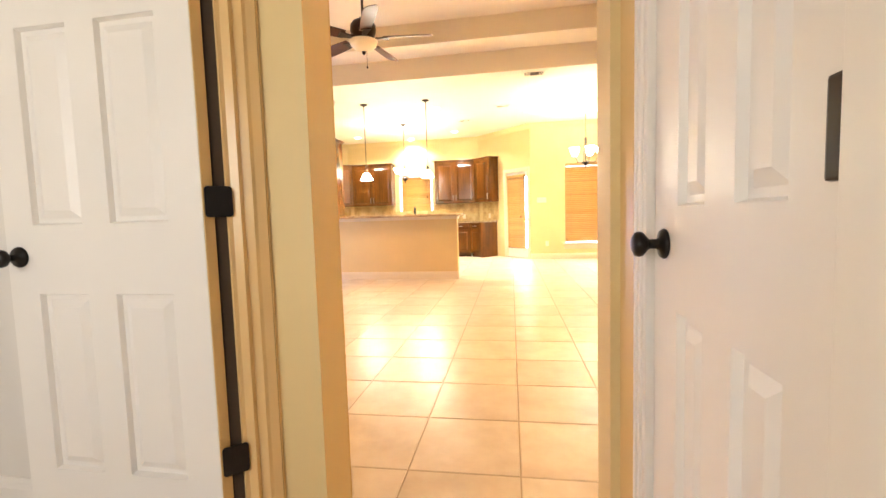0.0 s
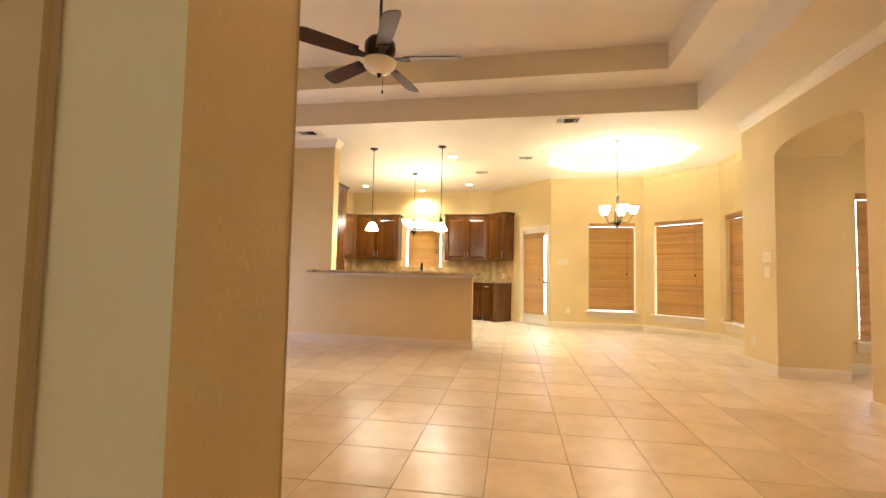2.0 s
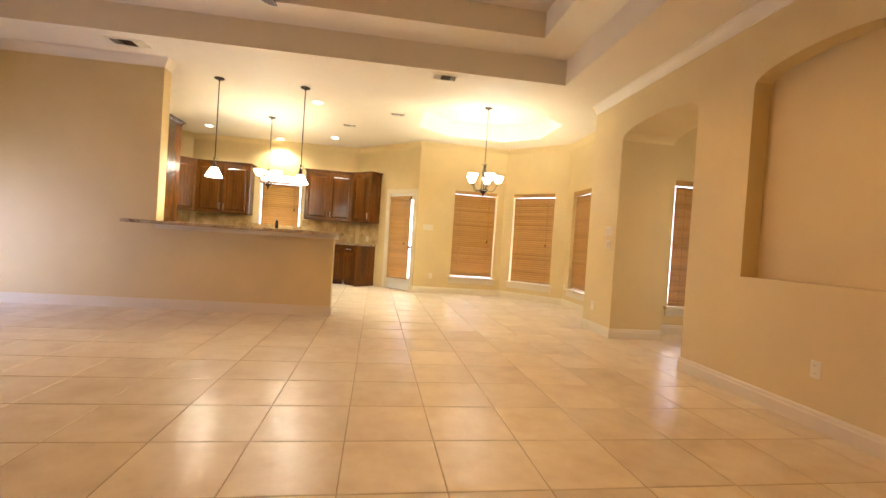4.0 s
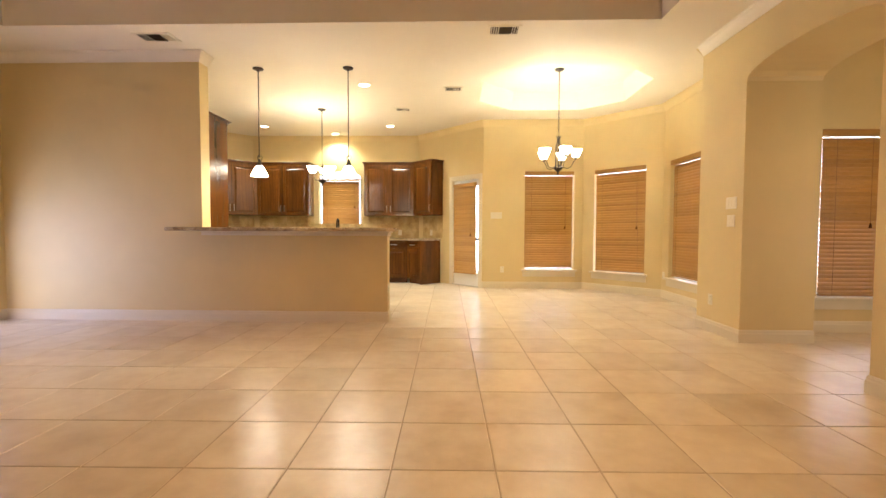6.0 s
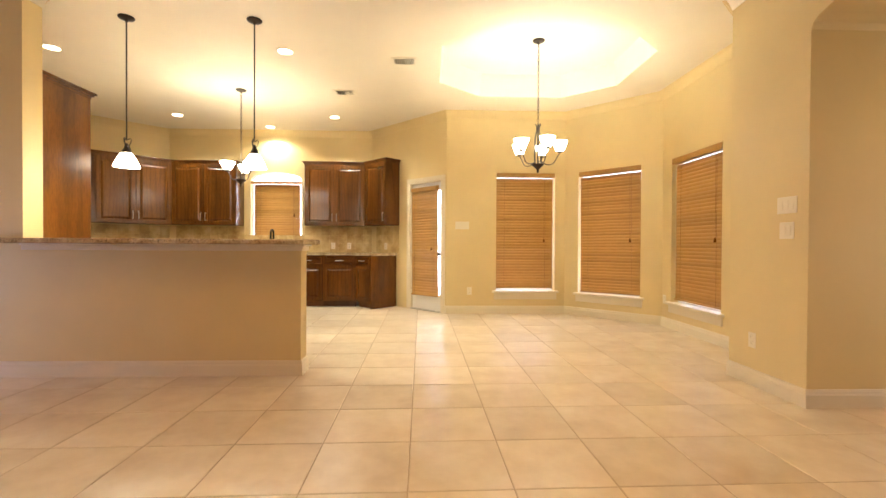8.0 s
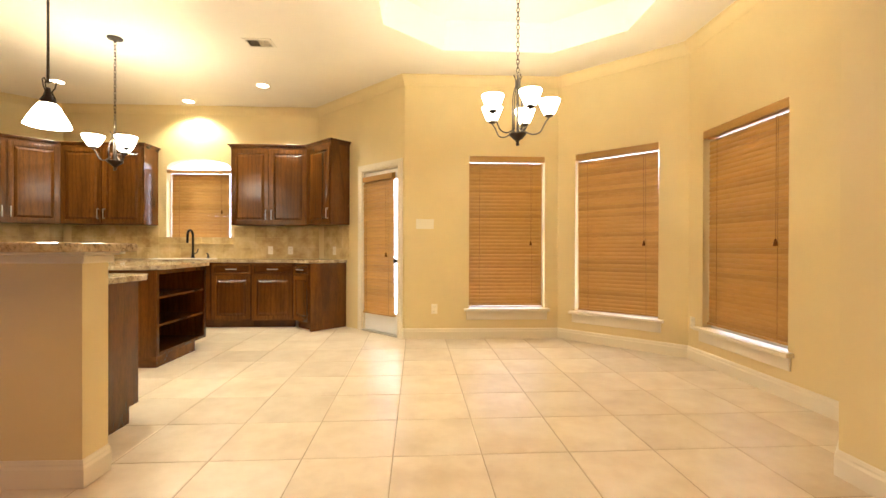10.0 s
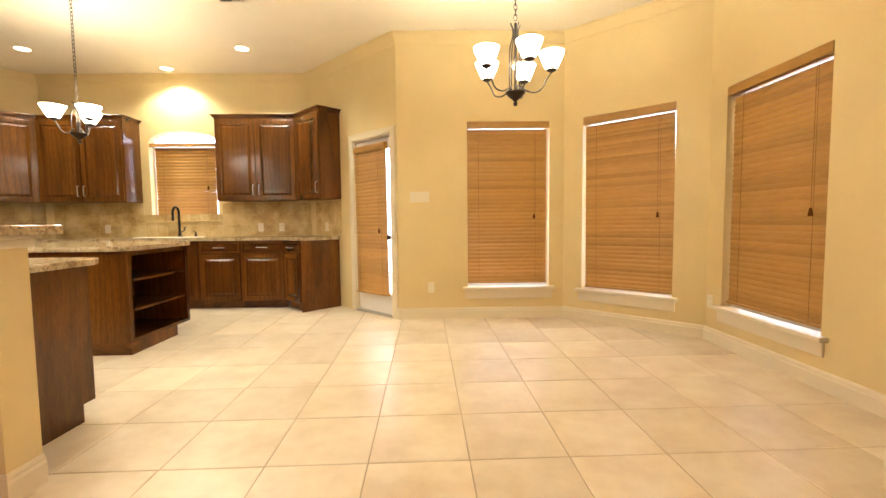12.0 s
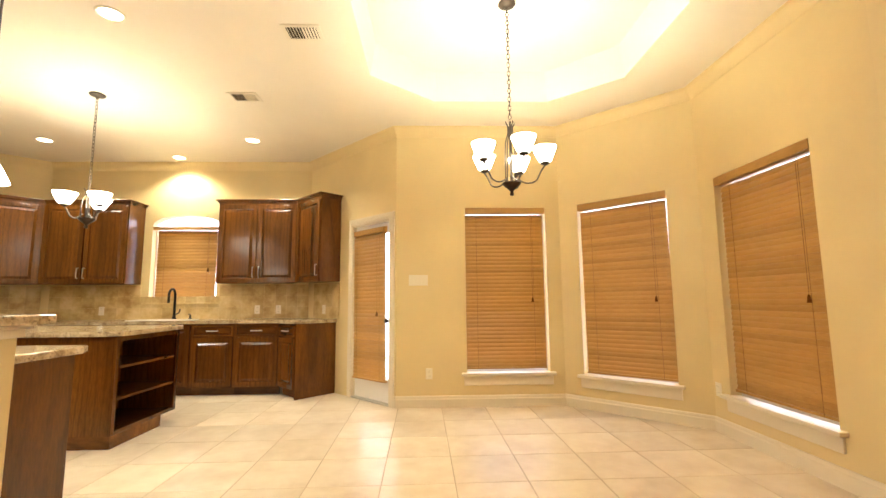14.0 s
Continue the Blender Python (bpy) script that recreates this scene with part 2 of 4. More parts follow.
def tubed(pts, r, sides=8):
    bm = bmesh.new()
    tube(bm, pts, r, sides)
    return bm


def bend(fn, n):
    return [fn(i / n) for i in range(n + 1)]


def along(p0, p1):
    """The frame of a wall: x from p0 to p1, y into the wall (to the right), z up."""
    d = Vector((p1[0] - p0[0], p1[1] - p0[1], 0))
    d.normalize()
    n = Vector((d.y, -d.x, 0))
    return Matrix(((d.x, n.x, 0, p0[0]), (d.y, n.y, 0, p0[1]), (0, 0, 1, 0), (0, 0, 0, 1)))


def length(p0, p1):
    return math.hypot(p1[0] - p0[0], p1[1] - p0[1])


def arch(s0, s1, spring, rise, n=14, power=2.4):
    """Points of a flattened arch from s0 to s1."""
    c, h = (s0 + s1) / 2, (s1 - s0) / 2
    return [(c - h * math.cos(math.pi * i / n), spring + rise * max(0.0, math.sin(math.pi * i / n)) ** (2 / power)) for i in range(n + 1)]


TOP = 3.12


def wall(name, p0, p1, openings=(), z1=TOP, th=0.15, mat=None, label="", lead=0.0, tail=0.0):
    """A wall of that thickness whose face runs from p0 to p1. Openings: (s0, s1, z0, z1) or (s0, s1, z0, spring, rise)."""
    bm, m, L = bmesh.new(), along(p0, p1), length(p0, p1)
    turn = m @ Matrix(((1, 0, 0, 0), (0, 0, 1, 0), (0, 1, 0, 0), (0, 0, 0, 1)))
    s = -lead

    def slab(pts):
        prism(bm, pts, 0, th, turn)
    for o in sorted(openings):
        a, b, lo, hi = o[:4]
        if a > s:
            slab([(s, -0.02), (a, -0.02), (a, z1), (s, z1)])
        if lo > 0:
            slab([(a, -0.02), (b, -0.02), (b, lo), (a, lo)])
        if len(o) == 5:
            slab([(a, z1)] + arch(a, b, hi, o[4]) + [(b, z1)])
        else:
            slab([(a, hi), (b, hi), (b, z1), (a, z1)])
        s = b
    slab([(s, -0.02), (L + tail, -0.02), (L + tail, z1), (s, z1)])
    return setting(name, bm, mat or M_WALL, label or "tan painted plaster wall")


def run(name, line, profile, mat, label, closed=False):
    """A moulding of that profile (out from the wall, up) along a line of corners, the room on its left."""
    bm, rings = bmesh.new(), []
    pts = [Vector((*p, 0)) for p in line]
    n = len(pts)
    for i, p in enumerate(pts):
        a = pts[i - 1] if i or closed else None
        b = pts[(i + 1) % n] if i < n - 1 or closed else None
        d1 = (p - a).normalized() if a is not None else (b - p).normalized()
        d2 = (b - p).normalized() if b is not None else d1
        n1, n2 = Vector((-d1.y, d1.x, 0)), Vector((-d2.y, d2.x, 0))
        mid = (n1 + n2).normalized()
        k = 1 / max(0.3, mid.dot(n1))
        rings.append([bm.verts.new(p + mid * (o * k) + Vector((0, 0, z))) for o, z in profile])
    pairs = list(zip(rings, rings[1:])) + ([(rings[-1], rings[0])] if closed else [])
    q = len(profile)
    for a, b in pairs:
        for j in range(q):
            bm.faces.new((a[j], a[(j + 1) % q], b[(j + 1) % q], b[j]))
    if not closed:
        bm.faces.new(rings[0])
        bm.faces.new(rings[-1][::-1])
    return setting(name, bm, mat, label)


# ---- the large structure ----
P_LIV = [(-3.2, 3.0), (4.9, 3.0), (4.9, 6.3), (4.9, 8.67), (5.53, 9.23), (5.53, 10.86), (4.52, 11.835), (2.675, 11.835), (1.36, 13.15), (-2.28, 13.15), (-3.7, 11.73), (-3.7, 8.88)]
RM = 0.7071

# passage from the first room
DOOR_H = 2.04
wall("wall_south", P_LIV[0], P_LIV[1], [(4.95, 5.845, 0, DOOR_H)], th=0.2)
wall("wall_east_niche", P_LIV[1], P_LIV[2], [(1.92, 2.985, 0.948, 2.48, 0.135)], th=0.15, label="tan painted wall with a shallow arched niche")
bm = boxed(5.05, 5.12, 4.7, 6.1, 0.8, 2.8)
setting("wall_niche_back", bm, M_WALL, "back of the arched wall niche")
wall("wall_east_arch", P_LIV[2], P_LIV[3], [(0.31, 1.63, 0, 2.49, 0.14)], th=0.7, label="thick tan wall with an arched passage")
wall("wall_bay_near", P_LIV[3], P_LIV[4])
wall("wall_bay_east", P_LIV[4], P_LIV[5], [(0.455, 1.415, 0.34, 2.185)])
wall("wall_bay_slant", P_LIV[5], P_LIV[6], [(0.279, 1.186, 0.347, 2.183)])
wall("wall_bay_north", P_LIV[6], P_LIV[7], [(0.162, 1.075, 0.357, 2.183)])
wall("wall_door_slant", P_LIV[7], P_LIV[8], [(0.105, 0.81, 0, 2.07)])
wall("wall_kitchen_north", P_LIV[8], P_LIV[9], [(1.28, 2.195, 1.145, 2.215, 0.15)])
wall("wall_kitchen_slant", P_LIV[9], P_LIV[10])
wall("wall_kitchen_west", P_LIV[10], P_LIV[11], lead=0, tail=0.1)
wall("wall_west", (-3.2, 8.70), (-3.2, 3.0), [(0.35, 1.75, 0.0, 2.1)], label="tan painted wall with a wide glazed door")

# the wall between living room and kitchen, and the half wall of the bar
setting("wall_divider", boxed(-3.9, -0.81, 8.70, 8.88, -0.02, TOP, bevel=0.0), M_WALL, "tan painted full-height dividing wall")
bm = bmesh.new()
box(bm, -0.81, 1.37, 8.70, 8.86, -0.02, 1.045)
setting("wall_bar", bm, M_WALL, "tan painted half wall under the bar top")

# room beyond the arch
wall("wall_foyer_north", (7.6, 8.40), (5.6, 8.40), [(0.55, 1.60, 0.38, 2.15)], th=0.15)
# the opening in this unseen east wall is added to let light in
wall("wall_foyer_east", (7.6, 4.6), (7.6, 8.40), [(0.7, 2.4, 0.3, 2.3)])
wall("wall_foyer_south", (5.6, 4.6), (7.6, 4.6))
wall("wall_foyer_west", (5.6, 6.3), (5.6, 4.6))

# first room
setting("wall_first_north", boxed(-0.6, 1.51, 2.78, 2.798, -0.02, TOP), M_WALL_WHITE, "pale painted wall of the first room")
wall("wall_first_east", (2.72, 0.0), (2.72, 2.74), [(1.995, 2.63, 0, 2.05)], th=0.12, mat=M_WALL_WHITE, label="pale wall with a closed white door")
wall("wall_first_south", (-0.6, 0.0), (2.72, 0.0), [(0.8, 2.2, 0.7, 2.1)], th=0.15, mat=M_WALL_WHITE, label="pale wall with an assumed, unseen window behind the start")
wall("wall_first_west", (-0.6, 2.8), (-0.6, 0.0), th=0.15, mat=M_WALL_WHITE, label="pale painted wall of the first room")
# both sides take the more golden tan to imitate warm light on them
bm = bmesh.new()
prism(bm, [(1.47, 2.80), (1.60, 2.80), (1.645, 2.848), (1.752, 3.0), (1.47, 3.0)], -0.02, DOOR_H + 0.02)
setting("wall_passage_left", bm, M_JAMB, "tan splayed side of the passage")
bm = bmesh.new()
prism(bm, [(2.645, 3.0), (2.672, 2.80), (2.690, 2.732), (2.95, 2.732), (2.95, 3.0)], -0.02, DOOR_H + 0.02)
setting("wall_passage_right", bm, M_JAMB, "tan splayed side of the passage")
setting("wall_passage_head", boxed(1.4, 3.0, 2.70, 2.80, DOOR_H, TOP), M_WALL_WHITE, "pale wall over the passage")

# ceilings: the flat one with its two openings, the stepped tray, the octagonal recess, and an unseen slab above that
# blocks sky light
bm = bmesh.new()


def sheet(b, pts, z):
    b.faces.new([b.verts.new((x, y, z)) for x, y in pts])


TX0, TX1, TY0, TY1 = -2.42, 4.14, 3.72, 8.03
OC, OX, OY = (3.665, 10.16), 1.135, 0.99
octagon = [(OC[0] + a * OX, OC[1] + b * OY) for a, b in ((-0.5, -1), (0.5, -1), (1, -0.5), (1, 0.5), (0.5, 1), (-0.5, 1), (-1, 0.5), (-1, -0.5))]
RX0, RX1, RY0, RY1 = 2.3, 5.0, 8.7, 11.5
for q in ([(-4.1, 2.9), (8, 2.9), (8, TY0), (-4.1, TY0)], [(-4.1, TY0), (TX0, TY0), (TX0, TY1), (-4.1, TY1)], [(TX1, TY0), (8, TY0), (8, TY1), (TX1, TY1)],
          [(-4.1, TY1), (8, TY1), (8, RY0), (-4.1, RY0)], [(-4.1, RY0), (RX0, RY0), (RX0, RY1), (-4.1, RY1)], [(RX1, RY0), (8, RY0), (8, RY1), (RX1, RY1)],
          [(-4.1, RY1), (8, RY1), (8, 13.5), (-4.1, 13.5)], [(-0.8, -0.2), (3.1, -0.2), (3.1, 2.9), (-0.8, 2.9)]):
    sheet(bm, q, TOP)
o = octagon
for q in ([(RX0, RY0), (RX1, RY0), o[1], o[0]], [(RX1, RY0), o[2], o[1]], [(RX1, RY0), (RX1, RY1), o[3], o[2]], [(RX1, RY1), o[4], o[3]],
          [(RX1, RY1), (RX0, RY1), o[5], o[4]], [(RX0, RY1), o[6], o[5]], [(RX0, RY1), (RX0, RY0), o[7], o[6]], [(RX0, RY0), o[0], o[7]]):
    sheet(bm, q, TOP)
setting("ceiling", bm, M_CEIL, "cream painted plaster ceiling")
bm = bmesh.new()


def riser(b, pts, z0, z1, inset=0.0):
    """Sides from the outline up; returns the outline at the top."""
    c = Vector((sum(p[0] for p in pts) / len(pts), sum(p[1] for p in pts) / len(pts)))
    tops = [tuple(Vector(p) + (c - Vector(p)).normalized() * inset) for p in pts]
    lo = [b.verts.new((*p, z0)) for p in pts]
    hi = [b.verts.new((*p, z1)) for p in tops]
    n = len(pts)
    for i in range(n):
        b.faces.new((lo[i], lo[(i + 1) % n], hi[(i + 1) % n], hi[i]))
    return tops


def rect(x0, x1, y0, y1):
    return [(x0, y0), (x1, y0), (x1, y1), (x0, y1)]


Z1, Z2, STEP = 3.43, 3.72, 0.475
riser(bm, rect(TX0, TX1, TY0, TY1), TOP, Z1)
a, b_ = rect(TX0, TX1, TY0, TY1), rect(TX0 + STEP, TX1 - STEP, TY0 + STEP, TY1 - STEP)
for i in range(4):
    sheet(bm, [a[i], a[(i + 1) % 4], b_[(i + 1) % 4], b_[i]], Z1)
riser(bm, b_, Z1, Z2)
sheet(bm, b_, Z2)
setting("ceiling_tray", bm, M_CEIL, "two-step tray ceiling painted tan and cream")
bm = bmesh.new()
top = riser(bm, octagon, TOP, 3.41, 0.05)
sheet(bm, top, 3.41)
setting("ceiling_octagon", bm, M_CEIL, "octagonal recess in the ceiling over the nook")
setting("roof", boxed(-4.3, 8.2, -0.4, 13.6, 3.85, 4.0), M_CEIL, "unseen slab over the ceilings that blocks sky light")

# floor slab under the tiles, and the ground outside
setting("floor", boxed(-4.0, 7.9, -0.3, 13.4, -0.12, -0.003), M_GROUT, "floor of large beige ceramic tiles")
bm = bmesh.new()
sheet(bm, rect(-400, 400, -400, 400), -0.16)
setting("ground", bm, M_OUT, "dry ground around the house")

# overcast distance seen past the blinds
bm = bmesh.new()
for a, b in (((-9, 17.5), (13, 17.5)), ((13, 17.5), (13, 8.9))):
    bm.faces.new([bm.verts.new((*p, z)) for p, z in ((a, -0.15), (b, -0.15), (b, 7), (a, 7))])
setting("backdrop", bm, M_DAYVIEW, "bright hazy distance outside the windows")

# mouldings
BASE = [(0, 0), (0.016, 0), (0.016, 0.085), (0.011, 0.098), (0.011, 0.108), (0.006, 0.122), (0, 0.124)]
CROWN = [(0, TOP - 0.110), (0.008, TOP - 0.110), (0.014, TOP - 0.090), (0.030, TOP - 0.062), (0.056, TOP - 0.030), (0.064, TOP - 0.013), (0.076, TOP - 0.010), (0.076, TOP - 0.001), (0, TOP - 0.001)]
DW0, DW1 = along(P_LIV[7], P_LIV[8]) @ Vector((0.025, 0, 0)), along(P_LIV[7], P_LIV[8]) @ Vector((0.895, 0, 0))
base_lines = [
    [(2.645, 3.0), (4.9, 3.0), (4.9, 6.61), (5.6, 6.61)],
    [(5.6, 7.93), (4.9, 7.93), (4.9, 8.67), (5.53, 9.23), (5.53, 10.86), (4.52, 11.835), (2.675, 11.835), tuple(DW0[:2])],
    [(-3.2, 3.0), (1.752, 3.0)],
    [(1.37, 8.86), (1.37, 8.702), (-3.2, 8.702), (-3.2, 8.36)],
    [(-3.2, 6.94), (-3.2, 3.0)],
    [(7.6, 8.4), (5.6, 8.4)],
]
for i, line in enumerate(base_lines):
    run("baseboard_%d" % (i + 1), line, BASE, M_TRIM, "cream painted baseboard")
run("baseboard_first", [(1.47, 2.78), (-0.6, 2.78), (-0.6, 0.0)], BASE, M_DOOR, "white painted baseboard")
run("crown_1", [(-0.81, 8.88), (-0.81, 8.70), (-3.2, 8.70), (-3.2, 3.0), (4.9, 3.0), (4.9, 8.67)], CROWN, M_CEIL, "cream crown moulding")
run("crown_2", [(4.9, 8.673), (5.53, 9.23), (5.53, 10.86), (4.52, 11.835), (2.675, 11.835), (1.36, 13.15), (-2.28, 13.15), (-3.7, 11.73), (-3.7, 8.88), (-0.815, 8.88)], CROWN, M_WALL, "crown moulding painted in the wall colour")


# ---- windows and blinds ----
def casing(parent, m, s0, s1, z1, w=0.075, z0=0.0, mat=M_TRIM, label=""):
    """Door trim round an opening, standing 18 mm proud of the wall."""
    bm = bmesh.new()
    for a, b in ((s0 - w, s0), (s1, s1 + w)):
        box(bm, a, b, -0.018, -0.001, z0, z1 + w, bevel=0.004)
        c = (a + b) / 2
        box(bm, c - 0.012, c + 0.012, -0.023, -0.017, z0, z1 + w * 0.6, bevel=0.003)
    box(bm, s0, s1, -0.018, -0.001, z1, z1 + w, bevel=0.004)
    box(bm, s0 - 0.03, s1 + 0.03, -0.023, -0.017, z1 + w / 2 - 0.012, z1 + w / 2 + 0.012, bevel=0.003)
    bmesh.ops.transform(bm, matrix=m, verts=bm.verts)
    return part("casing", bm, mat, parent, label)


COUNT = [0]


def window(m, s0, s1, z0, z1, rise=0.0, depth=0.15, sill=True):
    """A fixed window of the setting: frame, panes, sill and apron, in the frame of its wall."""
    COUNT[0] += 1
    w = thing("window_%d" % COUNT[0], "white framed house window behind a wooden blind", "window", m, kind="structure")
    bm = bmesh.new()
    f, y0, y1 = 0.022, depth - 0.06, depth - 0.015
    hi = z1 + rise
    box(bm, s0, s0 + f, y0, y1, z0, z1, bevel=0.004)
    box(bm, s1 - f, s1, y0, y1, z0, z1, bevel=0.004)
    box(bm, s0 + f, s1 - f, y0, y1, z0, z0 + f, bevel=0.004)
    if not rise:
        box(bm, s0 + f, s1 - f, y0, y1, z1 - f, z1, bevel=0.004)
    mid = (z0 + z1) / 2
    box(bm, s0 + f, s1 - f, y0 + 0.004, y1 - 0.004, mid - 0.022, mid + 0.022, bevel=0.004)
    part("window_frame", bm, M_DOOR, w)
    for a, b in ((z0 + f, mid - 0.022), (mid + 0.022, hi - (0 if rise else f))):
        p = part("pane", boxed(s0 + f, s1 - f, depth - 0.042, depth - 0.036, a, b), M_GLASS, w)
        p.visible_shadow = False
    if sill:
        part("window_sill", boxed(s0 - 0.055, s1 + 0.055, -0.06, depth - 0.06, z0 - 0.028, z0 + 0.004, bevel=0.007), M_TRIM, w)
        part("apron", boxed(s0 - 0.03, s1 + 0.03, -0.018, -0.001, z0 - 0.130, z0 - 0.028, bevel=0.005), M_TRIM, w)
    return w


SLATS = {}


def blind(m, s0, s1, z0, z1, y=0.045, lap=76, open_below=0.0, open_lap=40, left=0.012, right=0.035, cord=0.82, gap=0.03, head=0.075, bottom=0.035, tilt=0.0):
    """A wooden venetian blind: valance, head rail, slats, bottom rail, cords and tassel."""
    t = thing("window_blind", "honey-brown wooden venetian blind lowered over a window", "blind", m @ pose((s0 + s1) / 2, y, z1, 0, tilt, 0), "wooden window blinds")
    a, b, h = -(s1 - s0) / 2, (s1 - s0) / 2, z1 - z0
    part("valance", boxed(a + 0.003, b - 0.003, -y - 0.004, -y + 0.012, -head, -0.002, bevel=0.004), M_SLAT, t, "flat wooden valance board")
    part("head_rail", boxed(a + 0.01, b - 0.01, -0.028, 0.028, -head - gap + 0.010, -0.01, bevel=0.003), M_SLAT, t)
    x0, x1 = a + left, b - right
    pitch, low = 0.0435, -h + bottom
    room = h - head - gap - bottom - 0.014
    n = round(room / pitch)
    pitch = room / n
    key = round(x1 - x0, 3)
    if key not in SLATS:
        bm = bmesh.new()
        arc = [(-0.0255 + 0.051 * k / 6, 0.0055 * (1 - (k / 3 - 1) ** 2)) for k in range(7)]
        prism(bm, arc + [(y_, z_ - 0.0026) for y_, z_ in arc[::-1]], x0, x1, Matrix(((0, 0, 1, 0), (1, 0, 0, 0), (0, 1, 0, 0), (0, 0, 0, 1))))
        bmesh.ops.recalc_face_normals(bm, faces=bm.faces)
        me = bpy.data.meshes.new("slat")
        bm.to_mesh(me)
        bm.free()
        me.materials.append(M_SLAT)
        SLATS[key] = me
    rnd = random.Random(key * 1000 + z0)
    for i in range(n):
        z = -head - gap - (i + 0.5) * pitch
        ang = open_lap if z < -h + open_below else lap
        ob = new("slat", SLATS[key])
        ob.parent = t
        ob.matrix_basis = pose(0, rnd.uniform(-0.001, 0.001), z, ang + rnd.uniform(-1.3, 1.3), rnd.uniform(-0.15, 0.15), 0)
        end = z
    part("bottom_rail", boxed(x0, x1, -0.026, 0.026, low - 0.002, low + 0.018, bevel=0.004), M_SLAT, t)
    for k in (0.14, 0.86):
        part("ladder_cord", tubed([(x0 + (x1 - x0) * k, -0.027, -head), (x0 + (x1 - x0) * k, -0.027, low)], 0.0016, 6), M_CORD, t)
    xc = x0 + (x1 - x0) * cord
    drop = -h * 0.56
    part("pull_cord", tubed([(xc, -0.034, -head), (xc, -0.034, drop)], 0.0018, 6), M_CORD, t)
    part("tassel", lathed([(0.003, 0.055), (0.008, 0.048), (0.014, 0.012), (0.016, 0), (0, 0)], 10, pose(xc, -0.036, drop - 0.045)), M_CAB, t, "small turned wooden tassel")
    return t


W_N, W_S, W_E, W_F = along(P_LIV[6], P_LIV[7]), along(P_LIV[5], P_LIV[6]), along(P_LIV[4], P_LIV[5]), along((7.6, 8.4), (5.6, 8.4))
W_K = along(P_LIV[8], P_LIV[9])
for m, s0, s1, z0, z1, kw in (
        (W_N, 0.162, 1.075, 0.357, 2.183, dict(open_below=0.66, open_lap=58.5, left=0.026, right=0.004, cord=0.16, bottom=0.036, gap=0.006)),
        (W_S, 0.279, 1.186, 0.347, 2.183, dict(left=0.016, right=0.016, cord=0.16, bottom=0.024, gap=0.012, tilt=0.5, lap=71)),
        (W_E, 0.455, 1.415, 0.34, 2.185, dict(left=0.004, right=0.012, cord=0.15, bottom=0.038, gap=0.014, lap=72, y=0.06)),
        (W_F, 0.55, 1.60, 0.38, 2.15, dict(open_below=0.8, open_lap=59, cord=0.5, bottom=0.012, gap=0.008))):
    window(m, s0, s1, z0, z1)
    blind(m, s0, s1, z0, z1, **kw)
window(W_K, 1.28, 2.195, 1.145, 2.215, rise=0.15, sill=False)
blind(W_K, 1.28, 2.195, 1.145, 2.205, y=0.05, open_below=0.42, open_lap=61, cord=0.12, left=0.035, right=0.055, bottom=0.03, gap=0.005, head=0.05)
w = thing("window_6", "wide glazed patio door with white frame", "window", along((-3.2, 8.70), (-3.2, 3.0)), kind="structure")
bm = bmesh.new()
for a, b in ((0.35, 0.42), (1.015, 1.085), (1.68, 1.75)):
    box(bm, a, b, 0.05, 0.10, 0, 2.1, bevel=0.004)
for a, b in ((0.42, 1.015), (1.085, 1.68)):
    box(bm, a, b, 0.05, 0.10, 0, 0.09, bevel=0.004)
    box(bm, a, b, 0.05, 0.10, 2.03, 2.1, bevel=0.004)
part("window_frame", bm, M_DOOR, w)
for a, b in ((0.42, 1.015), (1.085, 1.68)):
    part("pane", boxed(a, b, 0.072, 0.078, 0.09, 2.03), M_GLASS, w).visible_shadow = False
# unseen window, assumed behind the start to light the white doors
w = thing("window_7", "unseen white framed window assumed in the first room", "window", along((-0.6, 0.0), (2.86, 0.0)), kind="structure")
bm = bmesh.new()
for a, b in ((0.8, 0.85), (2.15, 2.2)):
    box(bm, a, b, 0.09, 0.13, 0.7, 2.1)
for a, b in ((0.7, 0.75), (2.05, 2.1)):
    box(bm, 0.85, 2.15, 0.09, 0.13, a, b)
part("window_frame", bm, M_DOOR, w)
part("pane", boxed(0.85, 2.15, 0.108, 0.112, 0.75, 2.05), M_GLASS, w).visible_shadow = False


# ---- doors ----
def panel_door(t, wdt, hgt, th, columns, rows, hinge_side_x=0.0):
    """A moulded panel door in x 0..wdt, y 0..th: stiles and rails, with a raised panel in each field."""
    bm = bmesh.new()
    xs = [0] + [v for c in columns for v in c] + [wdt]
    for a, b in zip(xs[::2], xs[1::2]):
        box(bm, a, b, 0, th, 0, hgt)
    zs = [0] + [v for r in rows for v in r] + [hgt]
    for c in columns:
        for a, b in zip(zs[::2], zs[1::2]):
            box(bm, c[0], c[1], 0, th, a, b)
    slab = part("leaf", bm, M_DOOR, t)
    for c in columns:
        for r in rows:
            bm = bmesh.new()
            for face in (0, 1):
                y0 = 0.0 if face == 0 else th
                s = 1 if face == 0 else -1
                rings = []
                for inset, d in ((0, 0.0), (0.006, 0.016), (0.020, 0.0165), (0.045, 0.004)):
                    rings.append([bm.verts.new((x, y0 + s * d, z)) for x, z in ((c[0] + inset, r[0] + inset), (c[1] - inset, r[0] + inset), (c[1] - inset, r[1] - inset), (c[0] + inset, r[1] - inset))])
                for p, q in zip(rings, rings[1:]):
                    for i in range(4):
                        bm.faces.new((p[i], p[(i + 1) % 4], q[(i + 1) % 4], q[i]))
                bm.faces.new(rings[-1])
            part("panel", bm, M_DOOR, t)
    return slab


